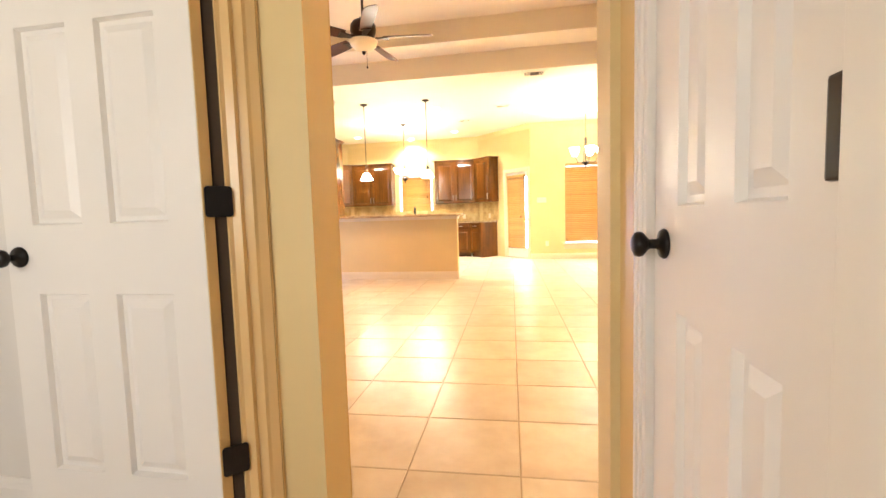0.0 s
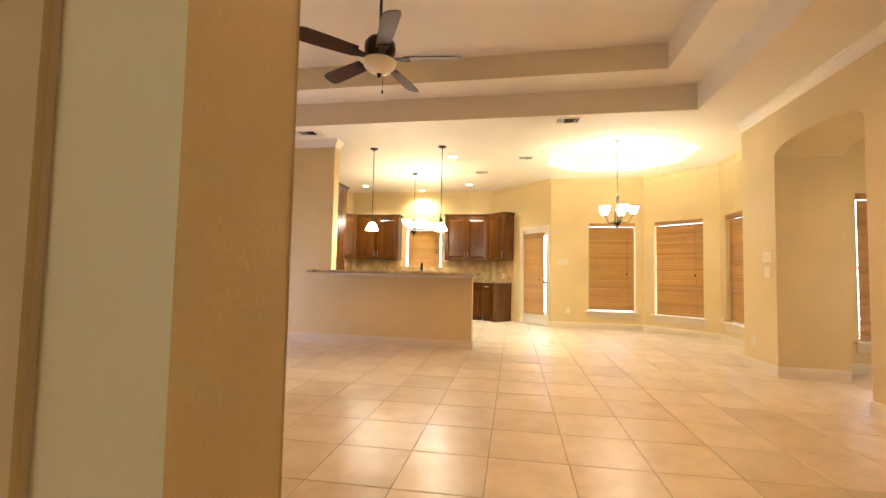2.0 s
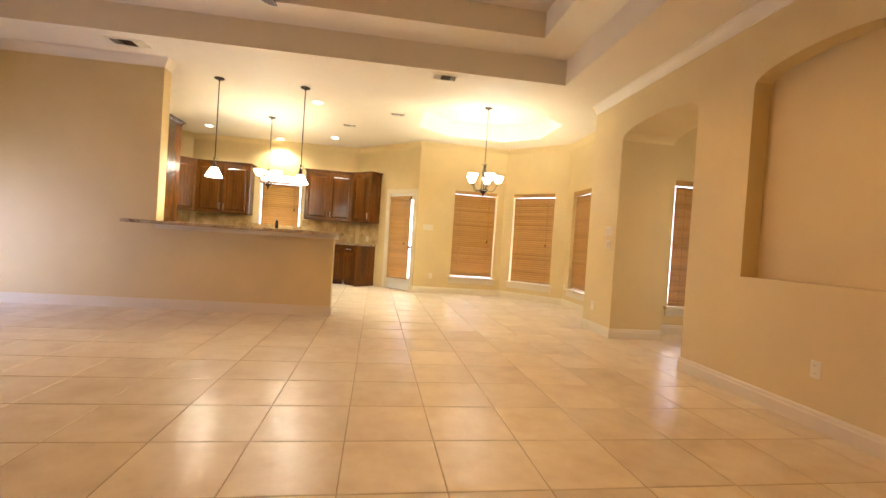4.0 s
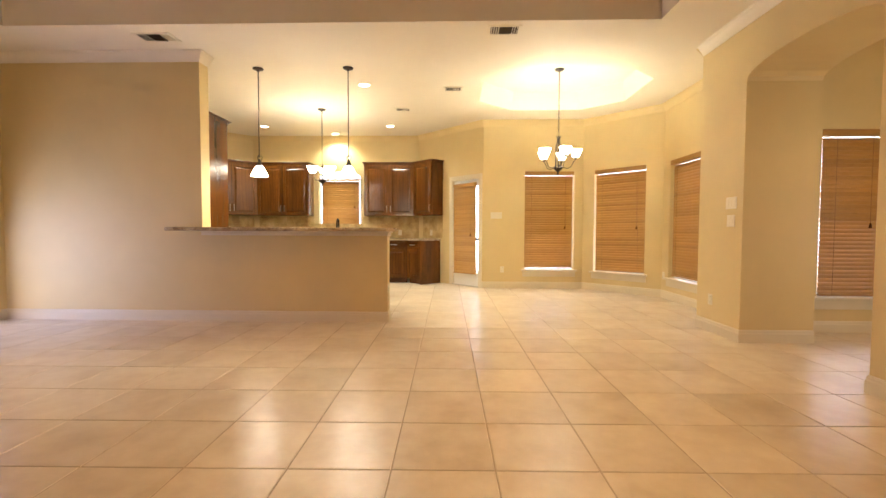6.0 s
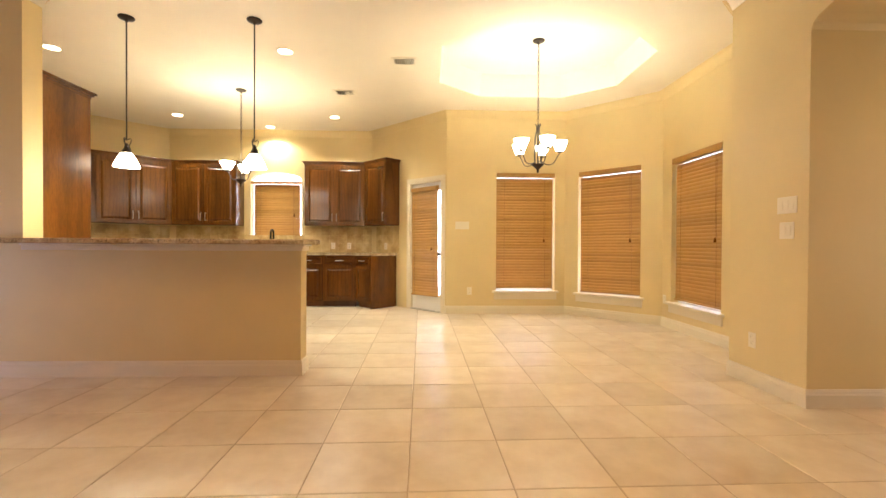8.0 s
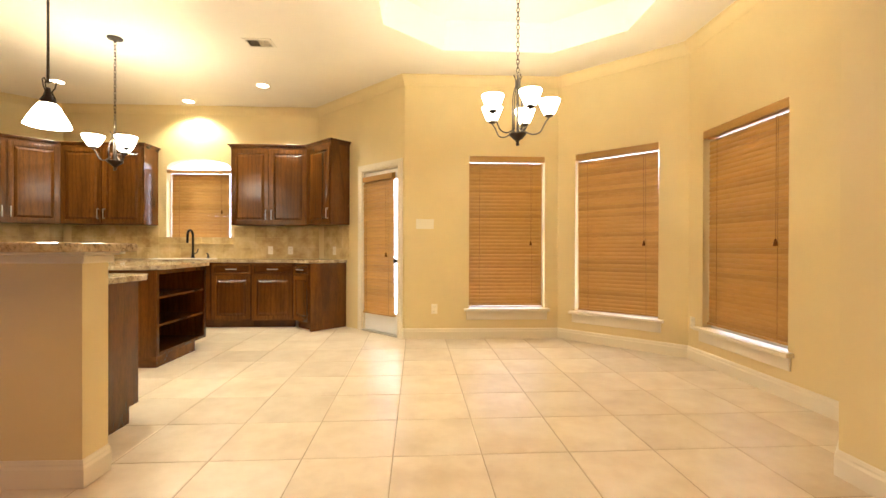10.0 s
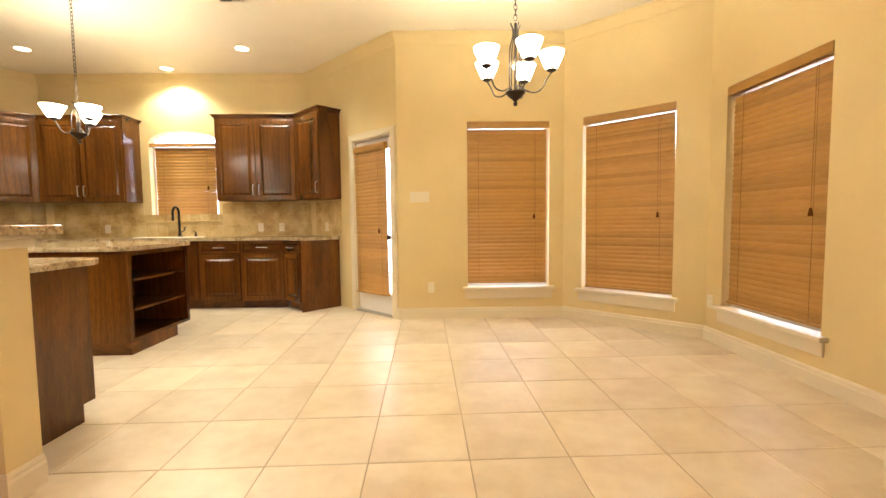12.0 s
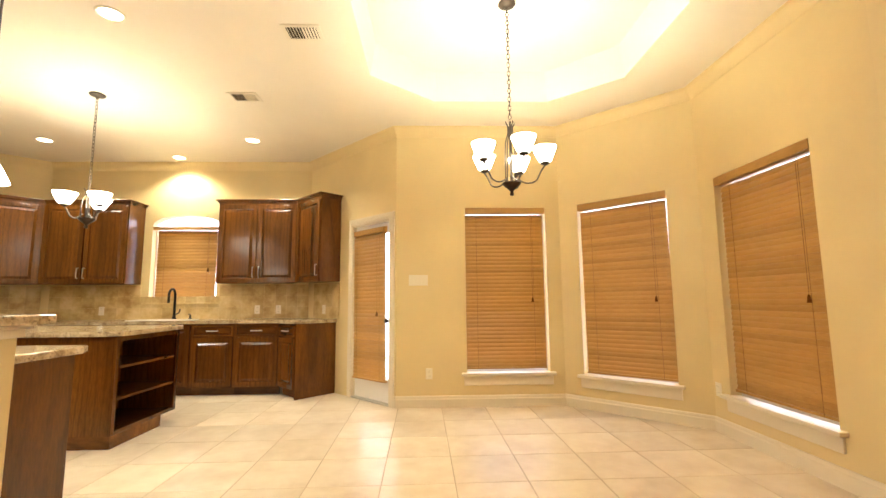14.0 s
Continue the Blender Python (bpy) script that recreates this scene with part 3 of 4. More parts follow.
def knob(t, x, y, z, out, mat=M_BLACK):
    """A round knob on its rosette, standing out along y."""
    prof = [(0.0, 0.0), (0.033, 0.0), (0.034, 0.004), (0.030, 0.010), (0.014, 0.014), (0.011, 0.020), (0.011, 0.034), (0.018, 0.040), (0.027, 0.048), (0.029, 0.056), (0.026, 0.064), (0.015, 0.070), (0.0, 0.071)]
    m = pose(x, y, z, 90 if out < 0 else -90, 0, 0)
    return part("door_handle", lathed(prof, 20, m), mat, t, "round dark bronze knob", True)


# the open leaf, folded back against the wall of the first room
t = thing("door_1", "open white six-panel interior door with bronze knob", "door", pose(1.477, 2.690, 0.012, 0, 0, 180), kind="structure")
COLS, ROWS = [(0.116, 0.322), (0.423, 0.611)], [(0.245, 0.832), (1.052, 1.66), (1.76, 1.93)]
panel_door(t, 0.722, 2.02, 0.035, COLS, ROWS)
knob(t, 0.672, 0.035, 0.952, 1)


def hinge_leaf(z):
    """A rounded plate bridging the leaf's edge and the jamb."""
    bm, w, h, r = bmesh.new(), 0.0375, 0.046, 0.010
    pts = [(sx * (w - r) + r * math.cos(a), sz * (h - r) + r * math.sin(a)) for sx, sz, q in ((1, 1, 0), (-1, 1, 1), (-1, -1, 2), (1, -1, 3)) for a in (math.pi / 2 * (q + k / 4) for k in range(5))]
    d = Vector((-0.053, -0.051, 0)).normalized()
    n = Vector((-d.y, d.x, 0))
    m = Matrix(((d.x, 0, n.x, -0.0340), (d.y, 0, n.y, 0.0060), (0, 1, 0, z), (0, 0, 0, 1)))
    prism(bm, pts, -0.003, 0.003, m, bevel=0.001)
    return bm


for z in (0.305, 1.107, 1.83):
    part("hinge", hinge_leaf(z), M_BLACK, t, "black hinge leaf")
# its jamb: dark prism for the shaded gap, then the moulded stop and casing
bm = bmesh.new()
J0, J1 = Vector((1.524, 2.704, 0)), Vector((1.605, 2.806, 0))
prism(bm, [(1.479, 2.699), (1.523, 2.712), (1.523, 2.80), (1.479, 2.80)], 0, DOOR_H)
setting("trim_rebate", bm, M_DARK, "dark prism standing in for the shaded gap behind the open door")
# warm light on the leaf's white edge, put in as a thin golden strip
bm = bmesh.new()
prism(bm, [(1.4775, 2.657), (1.4805, 2.657), (1.487, 2.692), (1.4775, 2.694)], 0.012, DOOR_H)
setting("trim_stop", bm, M_JAMB, "golden strip painted for warm light on the open door edge")
jm = Matrix(((J1.x - J0.x, 0.86, 0, J0.x), (J1.y - J0.y, -0.52, 0, J0.y), (0, 0, 1, 0), (0, 0, 0, 1)))
bm = bmesh.new()
prism(bm, [(0, -0.05), (0, 0.001), (0.10, -0.001), (0.24, 0.014), (0.36, 0.002), (0.52, 0.017), (0.62, 0.013), (0.84, 0.014), (0.90, 0.004), (1.0, 0.0), (1.0, -0.05)], 0, DOOR_H, jm)
setting("trim_jamb", bm, M_JAMB, "cream moulded door jamb")
bm = bmesh.new()
prism(bm, [(1.6785, 2.9005), (1.6825, 2.897), (1.6865, 2.9025), (1.6825, 2.906)], 0, DOOR_H)
setting("trim_joint", bm, M_GROUT, "thin shadow joint between jamb and wall")

# the closed door in the side wall
t = thing("door_2", "closed white six-panel door with bronze knob", "door", Matrix(((0, 1, 0, 2.711), (1, 0, 0, 2.002), (0, 0, 1, 0.01), (0, 0, 0, 1))), kind="structure")
panel_door(t, 0.618, 2.03, 0.035, [(0.103, 0.236), (0.342, 0.472)], ROWS)
knob(t, 0.545, 0.0, 0.970, -1)
for z in (0.315, 1.12, 1.83):
    part("hinge", boxed(-0.018, 0.014, -0.018, 0.002, z - 0.052, z + 0.052, bevel=0.004), M_BLACK, t, "black hinge knuckle")
bm = bmesh.new()
box(bm, 2.692, 2.745, 2.626, 2.730, 0, 2.12, bevel=0.003)
box(bm, 2.685, 2.693, 2.650, 2.672, 0, 2.11, bevel=0.003)
box(bm, 2.685, 2.693, 2.690, 2.712, 0, 2.11, bevel=0.003)
box(bm, 2.692, 2.745, 1.90, 1.994, 0, 2.12, bevel=0.003)
box(bm, 2.692, 2.745, 1.994, 2.626, 2.05, 2.12, bevel=0.003)
setting("trim_side_door", bm, M_DOOR, "white casing of the side door")

# the glazed outer door of the kitchen
W_D = along(P_LIV[7], P_LIV[8])
t = thing("door_3", "white glazed outer door with a wooden blind", "door", W_D, kind="structure")
casing(t, Matrix(), 0.105, 0.81, 2.07, 0.08)
bm = bmesh.new()
for a, b in ((0.105, 0.12), (0.795, 0.81)):
    box(bm, a, b, 0, 0.12, 0, 2.07)
box(bm, 0.12, 0.795, 0, 0.12, 2.055, 2.07)
part("jamb", bm, M_TRIM, t)
bm = bmesh.new()
for a, b in ((0.122, 0.150), (0.72, 0.793)):
    box(bm, a, b, 0.03, 0.07, 0.02, 2.052, bevel=0.003)
for a, b in ((0.02, 0.27), (1.93, 2.052)):
    box(bm, 0.150, 0.72, 0.03, 0.07, a, b, bevel=0.003)
part("leaf", bm, M_DOOR, t)
part("pane", boxed(0.150, 0.72, 0.047, 0.053, 0.27, 1.93), M_GLASS, t).visible_shadow = False
part("threshold", boxed(0.105, 0.81, -0.02, 0.13, 0.0, 0.018, bevel=0.004), M_NICKEL, t, "pale metal threshold")
knob(t, 0.136, 0.03, 0.92, -1)
blind(W_D, 0.172, 0.772, 0.235, 2.0, y=-0.012, lap=72, open_below=0.78, open_lap=59, cord=0.2, left=0.0, right=0.0, gap=0.0, bottom=0.01, head=0.085, tilt=0.6)


# ---- kitchen cabinets ----
def cab_door(t, x0, x1, z0, z1, handle="", drawer=False):
    """A raised-panel door or drawer front on the face y = 0 of a cabinet."""
    f = 0.022 if drawer else 0.055
    bm = bmesh.new()
    th = 0.02
    box(bm, x0, x0 + f, -th, 0, z0, z1, bevel=0.003)
    box(bm, x1 - f, x1, -th, 0, z0, z1, bevel=0.003)
    box(bm, x0 + f, x1 - f, -th, 0, z0, z0 + f, bevel=0.003)
    box(bm, x0 + f, x1 - f, -th, 0, z1 - f, z1, bevel=0.003)
    d = part("drawer" if drawer else "door", bm, M_CAB_X if drawer else M_CAB, t)
    bm = bmesh.new()
    rings = []
    for inset, y in ((0.0, -0.004), (0.006, -0.003), (0.010, -0.007), (0.036, -0.0185)):
        i = f + inset * (0.4 if drawer else 1)
        rings.append([bm.verts.new((x, y, z)) for x, z in ((x0 + i, z0 + i), (x1 - i, z0 + i), (x1 - i, z1 - i), (x0 + i, z1 - i))])
    for p, q in zip(rings, rings[1:]):
        for i in range(4):
            bm.faces.new((p[i], p[(i + 1) % 4], q[(i + 1) % 4], q[i]))
    bm.faces.new(rings[-1])
    part("panel", bm, M_CAB_X if drawer else M_CAB, d)
    if handle:
        L = 0.065
        if drawer:
            c = ((x0 + x1) / 2, (z0 + z1) / 2)
            pts = [(c[0] - L, -th, c[1]), (c[0] - L, -th - 0.028, c[1]), (c[0] + L, -th - 0.028, c[1]), (c[0] + L, -th, c[1])]
        else:
            x = x0 + 0.03 if handle[0] == "l" else x1 - 0.03
            z = z0 + 0.13 if handle[1] == "b" else z1 - 0.13
            pts = [(x, -th, z - L), (x, -th - 0.028, z - L), (x, -th - 0.028, z + L), (x, -th, z + L)]
        bm = tubed(pts, 0.0055, 8)
        part("handle", bm, M_NICKEL, d, "brushed nickel bar handle")
    return d


def crown_lip(t, pts, z):
    """The projecting cornice on top of a wall cabinet."""
    bm = bmesh.new()
    prism(bm, pts(0.004), z, z + 0.022)
    prism(bm, pts(0.020), z + 0.022, z + 0.042, bevel=0.005)
    prism(bm, pts(0.038), z + 0.042, z + 0.060, bevel=0.004)
    part("cornice", bm, M_CAB_X, t, "stained oak cornice")


def upper(p0, p1, doors, ends=(True, True), z0=1.39, z1=2.45, depth=0.33, label="dark-stained oak wall cabinet with raised-panel doors", skew=(0.0, 0.0)):
    """A wall cabinet whose face runs from p0 to p1, the room on its left."""
    m, L = along(p0, p1), length(p0, p1)
    t = thing("wall_cabinet", label, "cabinet", m @ pose(0, 0, 0), "oak kitchen wall cabinets")
    bm = bmesh.new()
    prism(bm, [(0, 0), (L, 0), (L + skew[1], depth), (-skew[0], depth)], z0, z1)
    part("body", bm, M_CAB, t)
    crown_lip(t, lambda o: [(-o * ends[0], -o), (L + o * ends[1], -o), (L + skew[1] + o * ends[1], depth), (-skew[0] - o * ends[0], depth)], z1)
    w = (L - 0.01) / doors
    for i in range(doors):
        side = "lb" if (i % 2) or doors == 1 else "rb"
        cab_door(t, 0.005 + i * w + 0.009, 0.005 + (i + 1) * w - 0.009, z0 + 0.012, z1 - 0.015, side)
    return t


def base(p0, p1, fronts, z1=0.876, depth=0.56, kick=0.10, skew=(0.0, 0.0), drawers=True, label="dark-stained oak base cabinet with drawer and door"):
    m, L = along(p0, p1), length(p0, p1)
    t = thing("base_cabinet", label, "cabinet", m, "oak kitchen base cabinets")
    bm = bmesh.new()
    prism(bm, [(0, 0), (L, 0), (L + skew[1], depth), (-skew[0], depth)], kick, z1)
    part("body", bm, M_CAB, t)
    part("toe_kick", boxed(0.0, L, 0.065, 0.085, 0, kick), M_CAB_X, t)
    w = (L - 0.01) / fronts
    for i in range(fronts):
        a, b = 0.005 + i * w + 0.009, 0.005 + (i + 1) * w - 0.009
        if drawers:
            cab_door(t, a, b, z1 - 0.155, z1 - 0.02, "mid", True)
            cab_door(t, a, b, kick + 0.015, z1 - 0.17, "")
        else:
            cab_door(t, a, b, kick + 0.015, z1 - 0.02, "")
    return t


# faces run so that the room lies on their left: from the door wall leftwards
UE = (1.690, 12.408)
UB = (1.276, 12.822)
upper(UE, UB, 1, ends=(True, False), label="slanted dark oak wall cabinet beside the glazed door", skew=(0.0, -0.135))
upper(UB, (0.228, 12.822), 2, ends=(False, True), skew=(-0.135, 0.0))
upper((-0.95, 12.822), (-2.05, 12.822), 2, ends=(True, False), skew=(0.0, -0.135))
_a = (-2.05, 12.822)
upper(_a, (-2.05 - 1.05 * RM, 12.822 - 1.05 * RM), 2, ends=(False, False), skew=(-0.135, 0.0))
upper((-2.05 - 1.05 * RM, 12.822 - 1.05 * RM), (-2.05 - 2.0 * RM, 12.822 - 2.0 * RM), 2, ends=(False, True))

BE, BB = (1.452, 12.292), (1.164, 12.580)
base(BE, BB, 1, depth=0.54, skew=(0.0, -0.2), label="narrow slanted oak base cabinet ending the counter")
part("end_panel", boxed(-0.018, 0.0, -0.002, 0.54, 0.0, 0.874, bevel=0.002), M_CAB, bpy.data.objects["base_cabinet"])
base(BB, (0.61, 12.58), 1, skew=(-0.2, 0.0))
base((0.61, 12.58), (0.085, 12.58), 1)
base((0.085, 12.58), (-0.86, 12.58), 2, drawers=False, label="dark oak sink cabinet with two doors")
base((-0.86, 12.58), (-2.03, 12.58), 2, skew=(0.0, -0.2))
base((-2.03, 12.58), (-2.03 - 1.3 * RM, 12.58 - 1.3 * RM), 2, skew=(-0.2, 0.0))

bm = bmesh.new()
prism(bm, [(1.862, 12.635), (1.357, 13.138), (-2.27, 13.138), (-3.30, 12.11), (-2.93, 11.66), (-2.04, 12.55), (1.15, 12.55), (1.452, 12.25)], 0.876, 0.916, bevel=0.008)
tagged(link("kitchen_worktop", bm, M_GRANITE), "speckled tan granite worktop on the wall cabinets' base run", "worktop")

# travertine splash, tile by tile
splash = thing("wall_splash", "tumbled travertine splash tiles behind the worktop", "splash", kind="structure")
bm = bmesh.new()
box(bm, 0.0008, 0.1522, -0.012, -0.002, 0.0008, 0.1522, bevel=0.0015)
me = bpy.data.meshes.new("splash_tile")
bm.to_mesh(me)
bm.free()
me.materials.append(M_SPLASH)
for m, a, b in ((along(P_LIV[7], P_LIV[8]), 1.10, 1.85), (W_K, 0.0, 3.64), (along(P_LIV[9], P_LIV[10]), 0.0, 1.6)):
    for i in range(int((b - a) / 0.153)):
        for j in range(3):
            s = a + i * 0.153
            if m is W_K and 1.28 - 0.16 < s < 2.195 and j > 1:
                continue
            ob = new("tile", me)
            ob.parent = splash
            ob.matrix_basis = m @ pose(s, 0, 0.918 + j * 0.153)
bm = boxed(1.21, 2.27, -0.03, 0.08, 1.115, 1.14, bevel=0.004)
bmesh.ops.transform(bm, matrix=W_K, verts=bm.verts)
setting("trim_sink_sill", bm, M_SPLASH, "stone sill under the kitchen window")

# fridge surround: a tall panelled end with its cornice
t = thing("tall_cabinet", "tall stained oak cabinet end beside the dividing wall", "cabinet", pose(-1.95, 8.895, 0))
part("body", boxed(0, 0.955, 0, 0.705, 0.0, 2.50), M_CAB, t)
part("side_panel", boxed(0.955, 0.975, 0.0, 0.715, 0.0, 2.50, bevel=0.003), M_CAB, t, "stained oak end panel")
crown_lip(t, lambda o: [(0, 0), (0.975 + o, 0), (0.975 + o, 0.715 + o), (0, 0.715 + o)], 2.50)
for a, b in ((0.02, 0.46), (0.49, 0.94)):
    bm = boxed(a, b, 0.706, 0.724, 0.12, 2.44, bevel=0.004)
    part("door", bm, M_CAB, t)

# the bar: its granite top, its trim, and the low cabinets on the kitchen side
bm = bmesh.new()
prism(bm, [(-1.08, 8.43), (1.40, 8.43), (1.455, 8.47), (1.47, 8.53), (1.47, 8.92), (1.42, 8.97), (-0.80, 8.97), (-0.80, 8.69), (-1.08, 8.69)], 1.062, 1.102, bevel=0.010)
tagged(link("bar_top", bm, M_GRANITE), "raised granite bar top with rounded corners on the half wall", "worktop")
bm = bmesh.new()
box(bm, -0.812, 1.405, 8.668, 8.895, 1.046, 1.061, bevel=0.004)
box(bm, -0.812, 1.388, 8.684, 8.878, 1.010, 1.045, bevel=0.005)
setting("trim_bar", bm, M_TRIM, "cream moulding under the bar top")
t = thing("base_cabinet", "dark oak cabinet end on the kitchen side of the bar", "cabinet", pose(-0.78, 8.87, 0), "oak kitchen base cabinets")
part("body", boxed(0, 1.86, 0.002, 0.615, 0.10, 0.872), M_CAB, t)
bm = bmesh.new()
prism(bm, [(0.003, 0.0), (0.55, 0.0), (0.55, 0.10), (0.635, 0.10), (0.635, 0.872), (0.003, 0.872)], 0, 0.02, pose(1.86, 0, 0, 90, 0, 90))
part("end_panel", bm, M_CAB, t, "oak end panel notched over the toe kick")
part("toe_kick", boxed(0, 1.86, 0.535, 0.55, 0, 0.10), M_CAB_X, t)
for i in range(3):
    tt = 0.02 + i * 0.61
    part("door", boxed(tt, tt + 0.59, 0.616, 0.635, 0.13, 0.85, bevel=0.004), M_CAB, t)
bm = bmesh.new()
prism(bm, [(-0.76, 8.863), (1.18, 8.863), (1.18, 9.46), (1.14, 9.54), (1.08, 9.56), (-0.76, 9.56)], 0.876, 0.914, bevel=0.009)
tagged(link("low_worktop", bm, M_GRANITE), "granite worktop on the cabinets behind the bar", "worktop")

# island with an open shelf end
t = thing("kitchen_island", "dark oak island with open end shelves", "island", pose(-1.245, 10.655, 0))
L, D = 1.75, 0.88
part("body", boxed(0, L - 0.52, 0.0, D, 0.10, 0.876), M_CAB, t)
part("front_panel", boxed(L - 0.52, L, 0.0, 0.02, 0.10, 0.876, bevel=0.003), M_CAB, t)
part("back_panel", boxed(L - 0.52, L, D - 0.02, D, 0.10, 0.876, bevel=0.003), M_CAB, t)
for z in (0.10, 0.355, 0.61):
    part("shelf", boxed(L - 0.52, L - 0.005, 0.02, D - 0.02, z, z + 0.022, bevel=0.003), M_CAB_X, t)
bm = bmesh.new()
for a, b in ((0.0, 0.04), (D - 0.04, D)):
    box(bm, L, L + 0.018, a, b, 0.10, 0.876, bevel=0.003)
box(bm, L, L + 0.018, 0.04, D - 0.04, 0.835, 0.876, bevel=0.003)
box(bm, L, L + 0.018, 0.04, D - 0.04, 0.10, 0.13, bevel=0.003)
part("face_frame", bm, M_CAB, t)
part("plinth", boxed(0.0, L + 0.012, 0.004, D - 0.22, 0, 0.10), M_CAB_X, t)
bm = bmesh.new()
prism(bm, [(-1.3, 10.60), (0.40, 10.60), (0.50, 10.61), (0.565, 10.67), (0.575, 10.75), (0.575, 11.50), (0.53, 11.58), (0.44, 11.60), (-1.3, 11.60)], 0.878, 0.918, bevel=0.010)
tagged(link("island_worktop", bm, M_GRANITE), "granite worktop with rounded corners on the island", "worktop")


# ---- fixtures ----
def plate(name, m, w, h, kind, label):
    t = thing(name, label, kind, m)
    part("plate", boxed(-w / 2, w / 2, -0.007, -0.0005, -h / 2, h / 2, bevel=0.003), M_PLATE, t)
    return t


def outlet(m):
    t = plate("wall_outlet", m, 0.072, 0.116, "outlet", "cream plastic double power outlet on the wall")
    for z in (0.026, -0.026):
        bm = boxed(-0.017, 0.017, -0.0095, -0.0068, z - 0.017, z + 0.017, bevel=0.003)
        s = part("socket", bm, M_PLATE, t)
        for x in (-0.006, 0.006):
            part("slot", boxed(x - 0.001, x + 0.001, -0.0100, -0.0094, z - 0.004, z + 0.006), M_DARK, s)
    return t


def switch(m, gangs):
    t = plate("light_switch", m, 0.072 + 0.046 * (gangs - 1), 0.116, "switch", "cream plastic rocker switch plate on the wall")
    for i in range(gangs):
        x = (i - (gangs - 1) / 2) * 0.046
        part("rocker", boxed(x - 0.016, x + 0.016, -0.011, -0.0065, -0.033, 0.033, bevel=0.003), M_PLATE, t)
    return t


W_R1, W_R2 = along(P_LIV[1], P_LIV[2]), along(P_LIV[2], P_LIV[3])
outlet(W_R1 @ pose(2.317, 0, 0.388))
outlet(W_R2 @ pose(2.11, 0, 0.345))
switch(W_R2 @ pose(1.80, 0, 1.355), 3)
switch(W_R2 @ pose(1.80, 0, 1.178), 2)
outlet(along((-3.2, 8.70), (4, 8.70)) @ pose(1.95, 0, 0.345))
switch(W_N @ pose(1.602, 0, 1.365), 4)
outlet(W_N @ pose(1.487, 0, 0.355))
outlet(W_E @ pose(1.56, 0, 0.36))
for s in (2.80, 0.70, 0.41):
    outlet(W_K @ pose(s, -0.012, 1.035))
outlet(along(P_LIV[7], P_LIV[8]) @ pose(1.44, -0.012, 1.035))


def vent(x, y, w, d, deep=False):
    t = thing("ceiling_vent", "cream metal air vent with dark slots in the ceiling", "vent", pose(x, y, TOP), "ceiling air vents")
    bm = bmesh.new()
    for a in ((-w / 2, w / 2, -d / 2, -d / 2 + 0.03), (-w / 2, w / 2, d / 2 - 0.03, d / 2), (-w / 2, -w / 2 + 0.03, -d / 2 + 0.03, d / 2 - 0.03), (w / 2 - 0.03, w / 2, -d / 2 + 0.03, d / 2 - 0.03)):
        box(bm, *a, -0.008, -0.001, bevel=0.002)
    part("frame", bm, M_PLATE, t)
    # dark sheet in place of the shade inside the duct
    part("backing", boxed(-w / 2 + 0.03, w / 2 - 0.03, -d / 2 + 0.03, d / 2 - 0.03, -0.003, -0.001), M_DARK, t)
    n = int((w - 0.06) / 0.022)
    for i in range(n):
        xx = -w / 2 + 0.03 + (i + 0.5) * (w - 0.06) / n
        bm = boxed(-0.007, 0.007, -d / 2 + 0.03, d / 2 - 0.03, -0.001, 0.001)
        bmesh.ops.transform(bm, matrix=pose(xx, 0, -0.008, 0, 50 if i < n / 2 else -50, 0), verts=bm.verts)
        # deep vents draw their middle slats in the same dark colour
        part("slat", bm, M_PLATE if not deep or i < n * 0.3 or i > n * 0.7 else M_DARK, t)


vent(1.262, 11.08, 0.28, 0.20)
vent(2.118, 10.045, 0.28, 0.20)
vent(2.645, 8.225, 0.34, 0.22, True)
vent(-1.03, 8.31, 0.40, 0.22, True)


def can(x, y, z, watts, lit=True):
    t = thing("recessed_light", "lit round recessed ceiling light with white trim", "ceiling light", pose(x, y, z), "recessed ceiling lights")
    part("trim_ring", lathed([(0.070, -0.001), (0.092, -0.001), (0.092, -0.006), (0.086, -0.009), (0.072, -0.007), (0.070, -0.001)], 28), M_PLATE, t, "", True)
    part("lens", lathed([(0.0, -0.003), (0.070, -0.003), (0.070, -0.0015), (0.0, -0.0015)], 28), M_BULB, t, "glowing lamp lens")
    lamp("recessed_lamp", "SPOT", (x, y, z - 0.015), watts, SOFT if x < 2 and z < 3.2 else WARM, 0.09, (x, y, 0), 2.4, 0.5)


for x, y in ((-1.62, 12.235), (0.863, 9.855), (0.874, 12.235), (-0.386, 12.89), (-1.57, 9.87)):
    can(x, y, TOP, CAN_KITCHEN)
for x, y in ((2.67, 6.49), (-0.9, 6.49), (2.67, 5.0), (-0.9, 5.0)):
    can(x, y, Z2, CAN_LIVING if x > 0 else CAN_LIVING * 0.35)
# unseen can, added only to brighten the foyer
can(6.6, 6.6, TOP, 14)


# ---- lamps that hang ----
def shade(parent, m, r0, r1, h, mat=None):
    """A bell of frosted glass, open at the wide end."""
    prof = [(r0, 0), (r0 * 1.25, h * 0.10), (r0 + (r1 - r0) * 0.52, h * 0.45), (r0 + (r1 - r0) * 0.82, h * 0.78), (r1, h), (r1 - 0.004, h), (r0 + (r1 - r0) * 0.80, h * 0.78), (r0 + (r1 - r0) * 0.49, h * 0.45), (r0 * 1.1, h * 0.10), (0.006, 0.004), (0.006, 0), (r0, 0)]
    return part("shade", lathed(prof, 24, m), mat or M_SHADE, parent, "lit frosted glass bell shade", True)


